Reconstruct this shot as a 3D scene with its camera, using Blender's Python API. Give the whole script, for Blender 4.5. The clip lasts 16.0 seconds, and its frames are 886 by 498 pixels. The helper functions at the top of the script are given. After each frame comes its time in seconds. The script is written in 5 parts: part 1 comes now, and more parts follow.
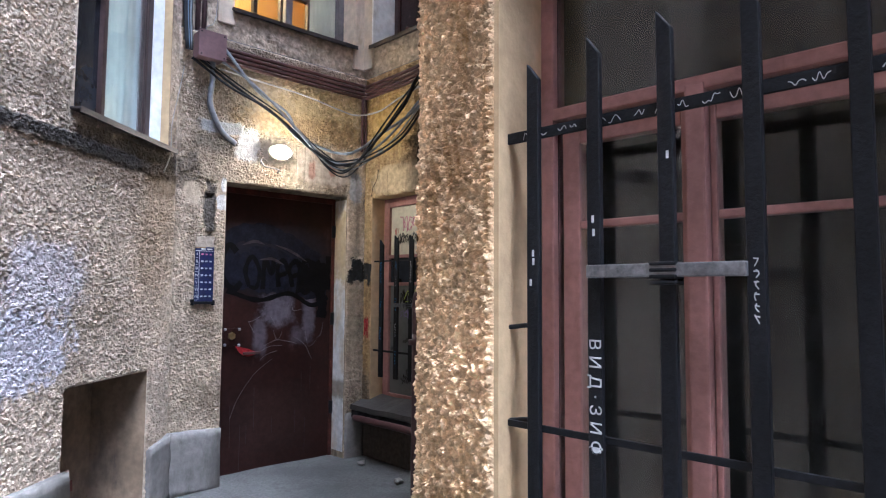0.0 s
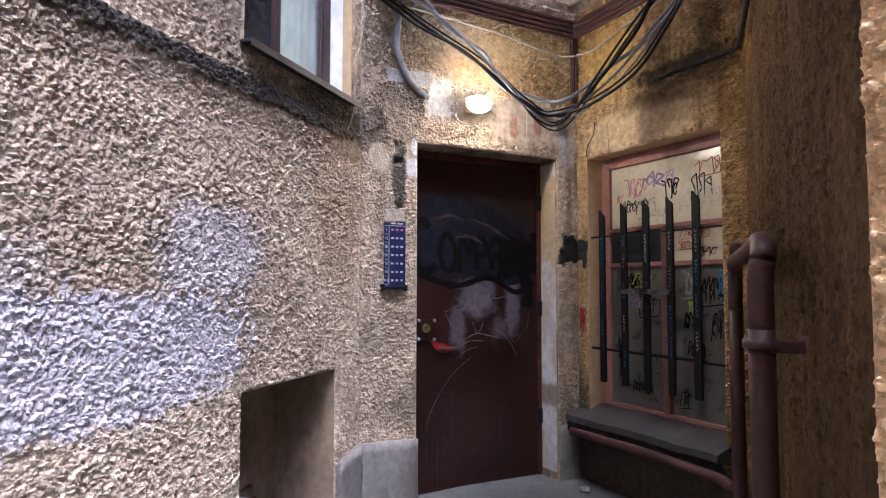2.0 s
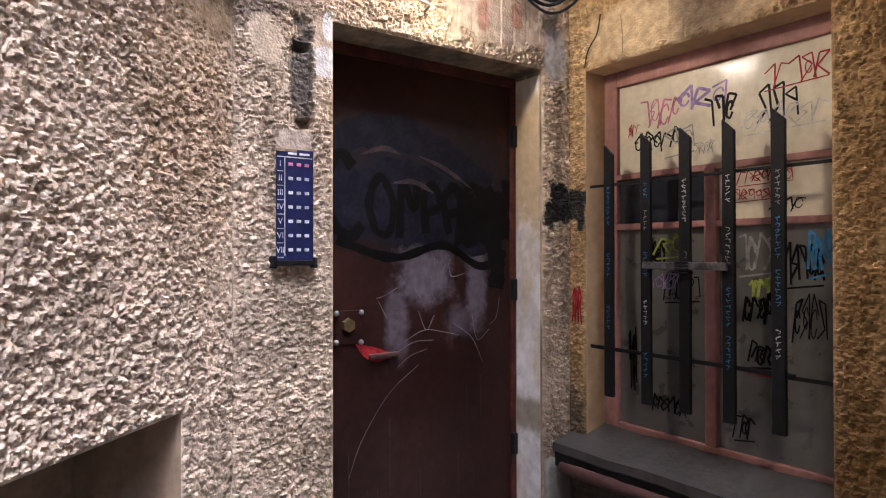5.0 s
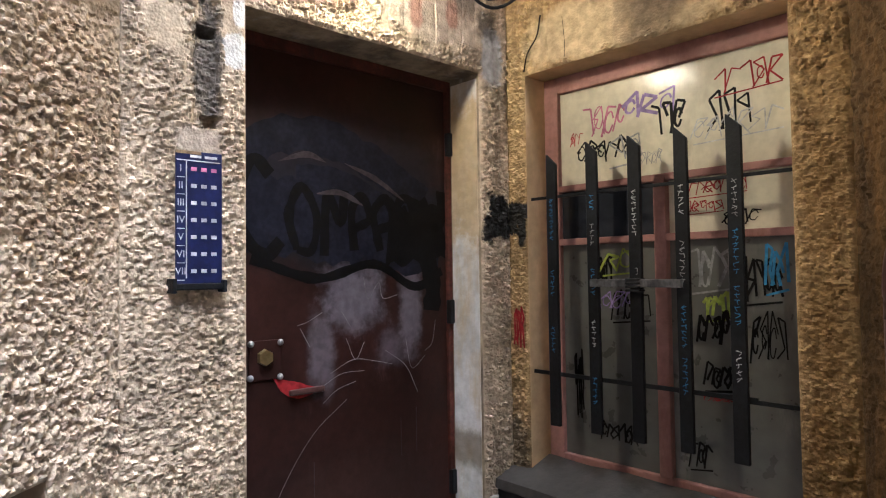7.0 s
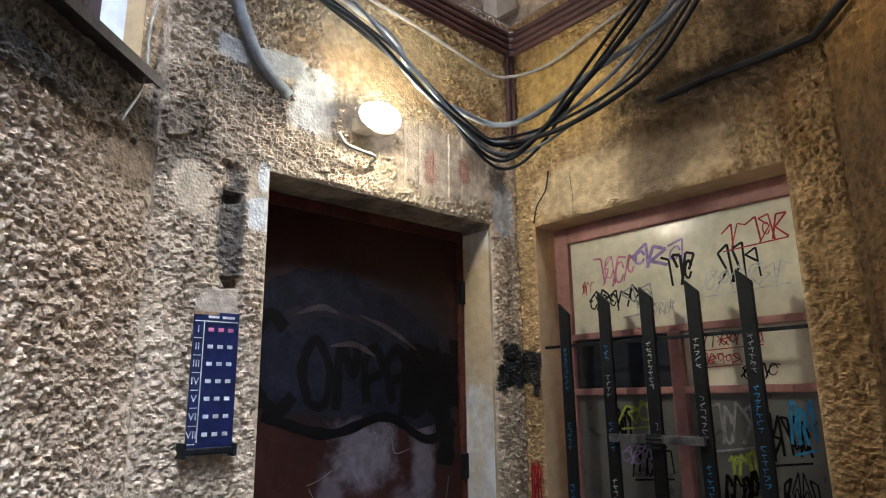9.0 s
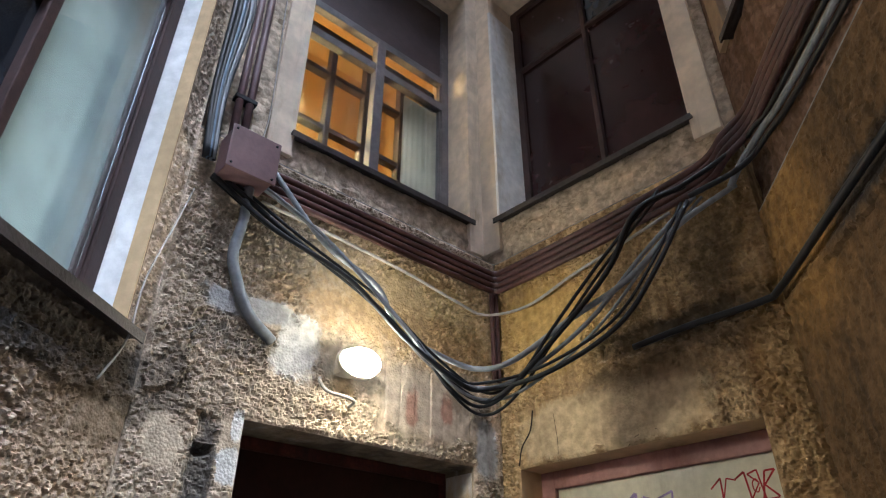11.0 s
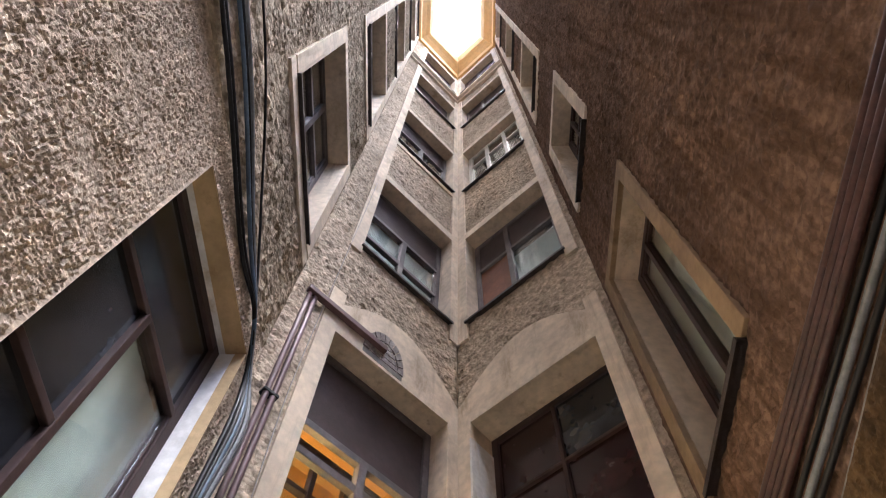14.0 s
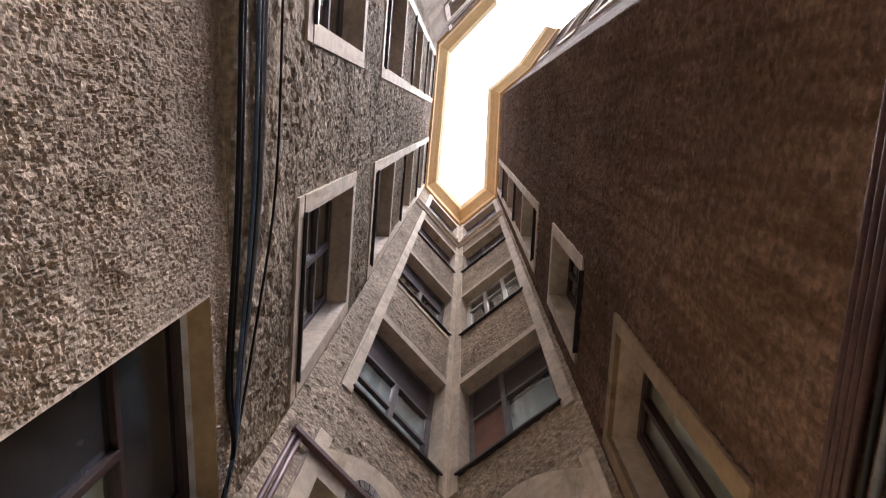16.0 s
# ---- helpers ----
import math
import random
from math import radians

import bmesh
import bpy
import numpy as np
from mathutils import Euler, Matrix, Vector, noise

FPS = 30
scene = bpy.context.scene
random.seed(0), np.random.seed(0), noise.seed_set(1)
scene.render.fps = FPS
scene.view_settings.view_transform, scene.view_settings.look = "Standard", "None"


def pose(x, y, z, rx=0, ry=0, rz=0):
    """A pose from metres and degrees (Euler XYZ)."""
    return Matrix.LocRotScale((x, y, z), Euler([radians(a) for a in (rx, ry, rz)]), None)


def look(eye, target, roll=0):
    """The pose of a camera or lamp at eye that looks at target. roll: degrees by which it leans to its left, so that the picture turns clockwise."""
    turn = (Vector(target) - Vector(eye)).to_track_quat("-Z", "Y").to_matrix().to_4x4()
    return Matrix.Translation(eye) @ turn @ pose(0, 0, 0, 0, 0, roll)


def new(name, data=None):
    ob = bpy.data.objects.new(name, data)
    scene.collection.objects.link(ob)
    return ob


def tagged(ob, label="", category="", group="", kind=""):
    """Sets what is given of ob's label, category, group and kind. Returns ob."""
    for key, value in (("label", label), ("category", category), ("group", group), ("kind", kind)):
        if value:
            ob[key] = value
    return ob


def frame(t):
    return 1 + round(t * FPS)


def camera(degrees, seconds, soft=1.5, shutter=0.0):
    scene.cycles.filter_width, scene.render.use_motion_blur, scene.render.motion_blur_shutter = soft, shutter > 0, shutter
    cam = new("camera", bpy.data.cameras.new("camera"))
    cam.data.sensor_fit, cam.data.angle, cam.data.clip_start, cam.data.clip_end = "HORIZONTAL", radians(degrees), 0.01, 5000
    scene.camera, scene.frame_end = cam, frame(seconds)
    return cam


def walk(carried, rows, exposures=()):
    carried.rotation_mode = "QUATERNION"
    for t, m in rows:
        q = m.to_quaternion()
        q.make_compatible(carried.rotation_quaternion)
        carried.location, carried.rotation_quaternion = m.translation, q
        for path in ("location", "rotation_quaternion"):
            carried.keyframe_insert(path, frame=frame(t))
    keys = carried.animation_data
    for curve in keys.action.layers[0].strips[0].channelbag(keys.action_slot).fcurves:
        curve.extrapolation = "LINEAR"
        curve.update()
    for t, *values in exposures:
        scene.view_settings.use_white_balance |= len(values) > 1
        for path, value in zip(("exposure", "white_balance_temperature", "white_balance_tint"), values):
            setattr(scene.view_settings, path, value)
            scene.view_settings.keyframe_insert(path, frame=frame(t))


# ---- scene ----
cam = camera(69.6, 16.0, soft=1.15)
PATH = [
    (0, (-0.184, 0.115, 1.264), (-0.159, 2.11, 1.401), 0.4),
    (0.5, (-0.256, 0.36, 1.239), (-0.42, 2.348, 1.372), 0.2),
    (1, (-0.351, 0.605, 1.234), (-0.694, 2.57, 1.366), 0.1),
    (1.5, (-0.511, 0.799, 1.243), (-0.969, 2.742, 1.37), 0.2),
    (2, (-0.62, 1.025, 1.204), (-1.097, 2.964, 1.317), 0.1),
    (2.5, (-0.713, 1.321, 1.194), (-1.183, 3.263, 1.285), -0.1),
    (3, (-0.844, 1.562, 1.194), (-1.31, 3.506, 1.264), -0.1),
    (3.5, (-0.941, 1.78, 1.212), (-1.399, 3.727, 1.267), -0.2),
    (4, (-0.962, 2.035, 1.208), (-1.414, 3.983, 1.25), -0.4),
    (4.5, (-0.988, 2.225, 1.203), (-1.399, 4.182, 1.238), -0.5),
    (5, (-1.005, 2.361, 1.218), (-1.229, 4.349, 1.231), -0.1),
    (7.5, (-1.081, 2.632, 1.224), (-1.054, 4.63, 1.326), -0.8),
    (8, (-1.085, 2.629, 1.253), (-1.076, 4.623, 1.412), -0.9),
    (8.5, (-1.091, 2.622, 1.278), (-1.086, 4.602, 1.562), -0.9),
    (9, (-1.087, 2.602, 1.316), (-1.086, 4.55, 1.771), -0.8),
    (9.2, (-1.087, 2.594, 1.332), (-1.086, 4.524, 1.855), -0.8),
    (11.3, (-0.974, 2.51, 1.47), (-0.989, 4.173, 2.582), 0.4),
    (11.5, (-0.969, 2.504, 1.48), (-0.98, 4.125, 2.651), 0.6),
    (12, (-0.984, 2.467, 1.509), (-0.979, 3.958, 2.843), 0.7),
    (12.5, (-0.998, 2.421, 1.538), (-0.991, 3.745, 3.038), 1.1),
    (13, (-1.012, 2.406, 1.553), (-1.004, 3.521, 3.213), 1.7),
    (13.5, (-1.021, 2.414, 1.55), (-1.008, 3.372, 3.306), 2.3),
    (14, (-1.028, 2.409, 1.547), (-1.012, 3.231, 3.37), 2.9),
    (14.5, (-1.027, 2.413, 1.555), (-1.017, 3.12, 3.426), 4.0),
    (15, (-1.026, 2.414, 1.559), (-1.023, 3.011, 3.468), 5.4),
    (15.5, (-1.023, 2.408, 1.563), (-1.029, 2.906, 3.5), 7.1),
    (16, (-1.021, 2.405, 1.564), (-1.041, 2.807, 3.523), 9.8),
]
walk_exposures = [(0.0, 3.5, 4850, 9), (1.5, 3.42, 5100, 14), (2.5, 3.52, 5300, 21), (5.0, 3.65, 5540, 19), (7.5, 3.8, 5350, 5), (9.0, 3.38, 5050, 3), (11.5, 3.05, 5000, 5), (12.5, 3.35, 5250, 9), (13.5, 3.4, 5550, 10), (14.5, 3.33, 5850, 12), (16.0, 2.75, 6000, 14)]
walk(cam, [(t, look(eye, target, roll)) for t, eye, target, roll in PATH], walk_exposures)

# ---- light ----
world = bpy.data.worlds.new("overcast_sky")
scene.world = world
world.use_nodes = True
wn = world.node_tree.nodes
sky = wn.new("ShaderNodeTexSky")
sky.sky_type = "NISHITA"
sky.sun_disc = False
sky.sun_elevation, sky.sun_rotation = radians(72), radians(148)
sky.air_density, sky.dust_density = 1.0, 4.0
wn["Background"].inputs["Strength"].default_value = 0.15
world.node_tree.links.new(sky.outputs[0], wn["Background"].inputs["Color"])
sun = new("sun", bpy.data.lights.new("sun", "SUN"))
sun.data.energy, sun.data.angle, sun.data.color = 1.5, radians(40), (1.0, 0.97, 0.93)
sun.matrix_world = look((0, 0, 40), (-5.0, 8.0, 10.0))


# ---- materials ----
def shader(name):
    m = bpy.data.materials.new(name)
    m.use_nodes = True
    return m, m.node_tree, m.node_tree.nodes["Principled BSDF"]


def node(tree, kind, **values):
    n = tree.nodes.new(kind)
    for key, value in values.items():
        if key in n.inputs:
            n.inputs[key].default_value = value
    return n


def maths(tree, op, a, b=0.0, c=0.0):
    n = tree.nodes.new("ShaderNodeMath")
    n.operation = op
    for i, v in enumerate((a, b, c)):
        if isinstance(v, (int, float)):
            n.inputs[i].default_value = v
        else:
            tree.links.new(v, n.inputs[i])
    return n.outputs[0]


def noise_out(tree, coord, scale, detail=4.0, rough=0.55):
    n = node(tree, "ShaderNodeTexNoise", Scale=scale, Detail=detail, Roughness=rough)
    tree.links.new(coord, n.inputs["Vector"])
    return n.outputs["Fac"]


def mix(tree, fac, a, b, mode="MIX"):
    n = tree.nodes.new("ShaderNodeMix")
    n.data_type, n.blend_type = "RGBA", mode
    for slot, v in ((0, fac), (6, a), (7, b)):
        if isinstance(v, (int, float)):
            n.inputs[slot].default_value = v
        elif isinstance(v, (tuple, list)):
            n.inputs[slot].default_value = (*v[:3], 1.0)
        else:
            tree.links.new(v, n.inputs[slot])
    return n.outputs[2]


def ramp(tree, fac, lo, hi):
    n = tree.nodes.new("ShaderNodeMapRange")
    n.interpolation_type = "SMOOTHSTEP"
    n.inputs["From Min"].default_value, n.inputs["From Max"].default_value = lo, hi
    tree.links.new(fac, n.inputs["Value"])
    return n.outputs["Result"]


def surface(name, base, rough=0.85, metal=0.0, big=1.5, fine=40.0, spread=0.25, grain=0.2, stain=None, stain_at=0.6,
            bump=0.3, bump_scale=90.0, patches=(), spec=0.3, flakes=0.0, streak=None, streak_at=0.55, chips=0.0):
    """A painted, plastered or metal surface: base colour with broad and fine variation, stains, patches of other paint, and relief.
    patches: (centre s, centre z, half width, half height, colour, softness, raggedness, amount)."""
    m, tree, bsdf = shader(name)
    tc = tree.nodes.new("ShaderNodeTexCoord")
    co = tc.outputs["Object"]
    n1, n2 = noise_out(tree, co, big, 5.0), noise_out(tree, co, fine, 3.0)
    dark = tuple(c * (1 - spread) for c in base)
    light = tuple(min(1.0, c * (1 + spread)) for c in base)
    col = mix(tree, ramp(tree, n1, 0.3, 0.7), dark, light)
    g = maths(tree, "MULTIPLY_ADD", ramp(tree, n2, 0.25, 0.75), 2 * grain, 1 - grain)
    vec = tree.nodes.new("ShaderNodeVectorMath")
    vec.operation = "SCALE"
    tree.links.new(col, vec.inputs[0])
    tree.links.new(g, vec.inputs["Scale"])
    col = vec.outputs[0]
    if stain:
        stretched = tree.nodes.new("ShaderNodeMapping")
        stretched.inputs["Scale"].default_value = (2.2, 2.2, 0.7)
        tree.links.new(co, stretched.inputs["Vector"])
        n3 = noise_out(tree, stretched.outputs[0], 2.3, 8.0, 0.68)
        col = mix(tree, maths(tree, "MULTIPLY", ramp(tree, n3, stain_at - 0.06, stain_at + 0.14), 0.75), col, stain)
    if streak:
        drawn = tree.nodes.new("ShaderNodeMapping")
        drawn.inputs["Scale"].default_value = (7.0, 7.0, 0.55)
        tree.links.new(co, drawn.inputs["Vector"])
        n4 = noise_out(tree, drawn.outputs[0], 1.6, 6.0, 0.6)
        col = mix(tree, maths(tree, "MULTIPLY", ramp(tree, n4, streak_at - 0.07, streak_at + 0.12), 0.7), col, streak)
    if chips:
        flake = node(tree, "ShaderNodeTexVoronoi", Scale=chips)
        tree.links.new(co, flake.inputs["Vector"])
        tone = tree.nodes.new("ShaderNodeSeparateColor")
        tree.links.new(flake.outputs["Color"], tone.inputs[0])
        chipped = tree.nodes.new("ShaderNodeVectorMath")
        chipped.operation = "SCALE"
        tree.links.new(col, chipped.inputs[0])
        tree.links.new(maths(tree, "MULTIPLY_ADD", tone.outputs[0], 0.32, 0.84), chipped.inputs["Scale"])
        col = chipped.outputs[0]
    if patches:
        sep = tree.nodes.new("ShaderNodeSeparateXYZ")
        tree.links.new(co, sep.inputs[0])
        wob = noise_out(tree, co, 11.0, 6.0, 0.7)
        for s, z, hs, hz, colour, soft, ragged, amount in patches:
            a = maths(tree, "ABSOLUTE", maths(tree, "DIVIDE", maths(tree, "SUBTRACT", sep.outputs[0], s), hs))
            b = maths(tree, "ABSOLUTE", maths(tree, "DIVIDE", maths(tree, "SUBTRACT", sep.outputs[2], z), hz))
            d = maths(tree, "POWER", maths(tree, "ADD", maths(tree, "POWER", a, 3.0), maths(tree, "POWER", b, 3.0)), 0.333)
            d = maths(tree, "ADD", d, maths(tree, "MULTIPLY", maths(tree, "SUBTRACT", wob, 0.5), ragged))
            k = maths(tree, "MULTIPLY", maths(tree, "SUBTRACT", 1.0, ramp(tree, d, 1 - soft, 1 + soft)), amount)
            tinted = tree.nodes.new("ShaderNodeVectorMath")
            tinted.operation = "SCALE"
            tinted.inputs[0].default_value = colour
            tree.links.new(g, tinted.inputs["Scale"])
            col = mix(tree, k, col, tinted.outputs[0])
    tree.links.new(col, bsdf.inputs["Base Color"])
    r = maths(tree, "MULTIPLY_ADD", n2, 0.25, rough - 0.12)
    tree.links.new(r, bsdf.inputs["Roughness"])
    bsdf.inputs["Metallic"].default_value = metal
    bsdf.inputs["Specular IOR Level"].default_value = spec
    if bump:
        h = noise_out(tree, co, bump_scale, 5.0, 0.6)
        if flakes:
            v = node(tree, "ShaderNodeTexVoronoi", Scale=flakes)
            tree.links.new(co, v.inputs["Vector"])
            h = maths(tree, "ADD", maths(tree, "MULTIPLY", h, 0.6), maths(tree, "SUBTRACT", 1.0, v.outputs["Distance"]))
        b = node(tree, "ShaderNodeBump", Strength=bump, Distance=0.01)
        tree.links.new(h, b.inputs["Height"])
        tree.links.new(b.outputs[0], bsdf.inputs["Normal"])
    return m


def glass(name, tint=(0.9, 0.95, 0.95), rough=0.02):
    m, tree, bsdf = shader(name)
    bsdf.inputs["Base Color"].default_value = (*tint, 1)
    bsdf.inputs["Transmission Weight"].default_value = 1.0
    bsdf.inputs["IOR"].default_value = 1.5
    co = tree.nodes.new("ShaderNodeTexCoord").outputs["Object"]
    n = noise_out(tree, co, 5.0, 5.0)
    tree.links.new(maths(tree, "MULTIPLY_ADD", ramp(tree, n, 0.4, 0.75), 0.12, rough), bsdf.inputs["Roughness"])
    return m


def glow(name, colour, strength):
    m, tree, bsdf = shader(name)
    bsdf.inputs["Base Color"].default_value = (*colour, 1)
    bsdf.inputs["Emission Color"].default_value = (*colour, 1)
    bsdf.inputs["Emission Strength"].default_value = strength
    return m


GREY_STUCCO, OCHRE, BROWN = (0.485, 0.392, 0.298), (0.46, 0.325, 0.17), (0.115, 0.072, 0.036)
SOOT, LIME, CEMENT = (0.035, 0.033, 0.032), (0.62, 0.62, 0.62), (0.22, 0.205, 0.19)
GRIME = (0.1, 0.08, 0.06)
M = {}
M["left"] = surface("roughcast_left", GREY_STUCCO, 0.95, big=1.2, fine=28, spread=0.2, grain=0.25, stain=(0.2, 0.145, 0.09), stain_at=0.6, bump=0.32, bump_scale=210, flakes=105, spec=0.1, chips=75,
                    patches=[(1.45, 0.98, 0.72, 0.2, (0.52, 0.495, 0.535), 0.1, 1.2, 0.85), (2.0, 1.32, 0.26, 0.17, (0.56, 0.53, 0.58), 0.3, 1.8, 0.55), (1.0, 1.2, 0.3, 0.12, (0.52, 0.5, 0.54), 0.4, 1.6, 0.5),
                             (1.6, 1.995, 2.0, 0.045, SOOT, 0.3, 1.5, 0.95), (1.8, 1.9, 1.6, 0.06, (0.14, 0.105, 0.075), 0.6, 2.0, 0.5), (2.8, 2.06, 0.7, 0.06, SOOT, 0.4, 1.8, 0.8), (3.1, 2.0, 0.2, 0.14, GRIME, 0.5, 2.4, 0.5), (2.5, 2.2, 1.2, 0.12, (0.12, 0.095, 0.075), 0.6, 1.8, 0.5),
                             (2.9, 2.1, 0.3, 0.07, SOOT, 0.4, 2.8, 0.6), (2.95, 1.6, 0.2, 0.35, (0.3, 0.2, 0.11), 0.7, 1.6, 0.4)])
M["door_wall"] = surface("roughcast_door_wall", (0.46, 0.37, 0.272), 0.95, big=1.6, fine=30, spread=0.22, grain=0.25, stain=(0.16, 0.12, 0.08), stain_at=0.59, bump=0.32, bump_scale=210, flakes=105, spec=0.1, chips=80,
                         patches=[(0.12, 2.3, 0.2, 0.4, (0.15, 0.12, 0.09), 0.6, 2.4, 0.4), (0.45, 2.75, 0.25, 0.3, (0.2, 0.165, 0.12), 0.5, 1.5, 0.6), (1.15, 2.62, 0.5, 0.22, (0.45, 0.32, 0.12), 0.5, 1.6, 0.6), (0.95, 2.5, 0.5, 0.1, (0.3, 0.18, 0.08), 0.5, 2.2, 0.5),
                                  (0.232, 1.83, 0.042, 0.19, (0.075, 0.07, 0.066), 0.25, 1.7, 0.85), (0.07, 2.08, 0.08, 0.14, (0.06, 0.05, 0.042), 0.4, 3.0, 0.6), (0.35, 2.27, 0.22, 0.06, (0.12, 0.11, 0.1), 0.5, 2.0, 0.6), (0.328, 2.0, 0.02, 0.05, LIME, 0.15, 1.2, 0.9), (0.315, 1.87, 0.035, 0.05, LIME, 0.15, 2.6, 0.85), (0.11, 1.92, 0.06, 0.07, (0.5, 0.41, 0.3), 0.2, 1.4, 0.9),
                                  (0.205, 1.59, 0.065, 0.045, (0.42, 0.35, 0.28), 0.2, 1.0, 0.9), (0.49, 2.3, 0.09, 0.12, (0.55, 0.53, 0.5), 0.15, 1.8, 0.9), (0.3, 2.39, 0.16, 0.045, (0.34, 0.33, 0.32), 0.2, 1.2, 0.9), (0.72, 2.29, 0.13, 0.1, (0.36, 0.31, 0.24), 0.3, 1.6, 0.7),
                                  (1.13, 2.23, 0.27, 0.13, (0.45, 0.37, 0.29), 0.15, 1.2, 0.85), (1.02, 2.19, 0.03, 0.07, (0.36, 0.19, 0.14), 0.3, 2.0, 0.8), (1.2, 2.22, 0.03, 0.06, (0.3, 0.15, 0.11), 0.3, 2.2, 0.8), (1.28, 2.28, 0.06, 0.05, (0.12, 0.09, 0.07), 0.4, 2.4, 0.7), (1.43, 2.1, 0.06, 0.12, (0.36, 0.37, 0.39), 0.2, 1.4, 0.85), (1.4, 2.23, 0.05, 0.06, SOOT, 0.4, 2.4, 0.7),
                                  (1.42, 0.3, 0.12, 0.2, (0.13, 0.11, 0.085), 0.6, 2.2, 0.55), (1.45, 1.8, 0.02, 0.3, (0.13, 0.1, 0.07), 0.6, 2.2, 0.5), (1.41, 1.0, 0.05, 0.35, (0.56, 0.46, 0.33), 0.6, 2.2, 0.6), (1.46, 1.47, 0.06, 0.055, SOOT, 0.15, 3.4, 1.0), (1.43, 1.4, 0.05, 0.045, SOOT, 0.15, 3.4, 1.0), (1.385, 1.36, 0.03, 0.04, SOOT, 0.2, 3.0, 0.95), (1.5, 1.39, 0.03, 0.05, SOOT, 0.2, 3.0, 1.0), (0.3, 0.55, 0.2, 0.12, (0.2, 0.155, 0.11), 0.6, 1.8, 0.6)])
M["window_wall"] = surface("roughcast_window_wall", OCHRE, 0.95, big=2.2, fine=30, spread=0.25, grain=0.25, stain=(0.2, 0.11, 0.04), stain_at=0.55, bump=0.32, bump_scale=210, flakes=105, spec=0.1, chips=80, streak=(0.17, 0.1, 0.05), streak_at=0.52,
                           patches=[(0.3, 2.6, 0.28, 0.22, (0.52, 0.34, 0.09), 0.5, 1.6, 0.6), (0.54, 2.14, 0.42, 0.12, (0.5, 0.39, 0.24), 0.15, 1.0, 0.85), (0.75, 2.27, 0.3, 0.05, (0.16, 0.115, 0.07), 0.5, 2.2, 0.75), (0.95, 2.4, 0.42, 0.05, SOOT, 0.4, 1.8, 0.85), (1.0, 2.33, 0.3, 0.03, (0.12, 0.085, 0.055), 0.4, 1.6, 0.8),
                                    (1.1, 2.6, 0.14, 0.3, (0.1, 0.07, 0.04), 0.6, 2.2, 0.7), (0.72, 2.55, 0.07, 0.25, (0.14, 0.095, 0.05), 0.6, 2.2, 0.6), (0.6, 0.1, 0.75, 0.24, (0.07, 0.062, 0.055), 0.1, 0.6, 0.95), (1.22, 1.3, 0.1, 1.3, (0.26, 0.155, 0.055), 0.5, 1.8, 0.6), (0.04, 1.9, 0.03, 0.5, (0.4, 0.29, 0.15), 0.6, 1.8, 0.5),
                                    (0.0, 1.44, 0.07, 0.07, SOOT, 0.15, 3.0, 1.0), (0.07, 1.46, 0.09, 0.03, SOOT, 0.15, 0.8, 1.0), (0.075, 1.39, 0.02, 0.07, SOOT, 0.2, 0.8, 1.0), (0.04, 0.48, 0.06, 0.12, (0.1, 0.085, 0.07), 0.5, 2.0, 0.8)])
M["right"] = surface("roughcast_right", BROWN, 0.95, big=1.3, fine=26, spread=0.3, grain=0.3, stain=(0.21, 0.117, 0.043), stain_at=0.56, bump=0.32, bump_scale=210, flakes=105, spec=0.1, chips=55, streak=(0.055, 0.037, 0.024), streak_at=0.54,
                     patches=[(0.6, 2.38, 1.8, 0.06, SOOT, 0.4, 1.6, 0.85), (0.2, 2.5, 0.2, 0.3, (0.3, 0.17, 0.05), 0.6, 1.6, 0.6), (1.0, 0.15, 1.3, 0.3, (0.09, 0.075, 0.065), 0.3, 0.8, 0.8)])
M["pier"] = surface("roughcast_pier", (0.76, 0.55, 0.33), 0.95, big=2.4, fine=30, spread=0.28, grain=0.25, stain=(0.4, 0.22, 0.085), stain_at=0.55, bump=0.3, bump_scale=210, flakes=105, spec=0.1, chips=80, streak=(0.46, 0.27, 0.11), streak_at=0.58)
M["upper"] = surface("roughcast_upper", (0.45, 0.365, 0.275), 0.95, big=0.9, fine=22, spread=0.25, grain=0.35, stain=(0.15, 0.11, 0.07), stain_at=0.59, bump=0.8, bump_scale=60, spec=0.1, flakes=38, chips=34)
M["upper_left"] = surface("roughcast_upper_left", (0.36, 0.29, 0.21), 0.95, big=1.1, fine=24, spread=0.25, grain=0.35, stain=(0.16, 0.115, 0.075), stain_at=0.59, bump=0.8, bump_scale=60, spec=0.1, flakes=36, chips=34, streak=(0.2, 0.15, 0.1), streak_at=0.58)
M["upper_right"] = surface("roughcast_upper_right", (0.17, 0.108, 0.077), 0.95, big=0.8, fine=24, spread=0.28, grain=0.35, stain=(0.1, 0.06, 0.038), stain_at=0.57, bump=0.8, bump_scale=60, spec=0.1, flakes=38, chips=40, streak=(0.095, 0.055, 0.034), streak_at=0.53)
M["door_head"] = surface("stained_door_head", (0.36, 0.29, 0.2), 0.9, big=4.0, fine=24, spread=0.3, grain=0.2, stain=(0.07, 0.05, 0.04), stain_at=0.5, bump=0.4, bump_scale=40, streak=(0.5, 0.47, 0.43), streak_at=0.62)
M["plaster"] = surface("smooth_plaster", (0.64, 0.535, 0.415), 0.85, big=2.0, fine=16, spread=0.15, grain=0.1, stain=(0.34, 0.25, 0.15), stain_at=0.6, bump=0.15, bump_scale=40, streak=(0.36, 0.28, 0.2), streak_at=0.63)
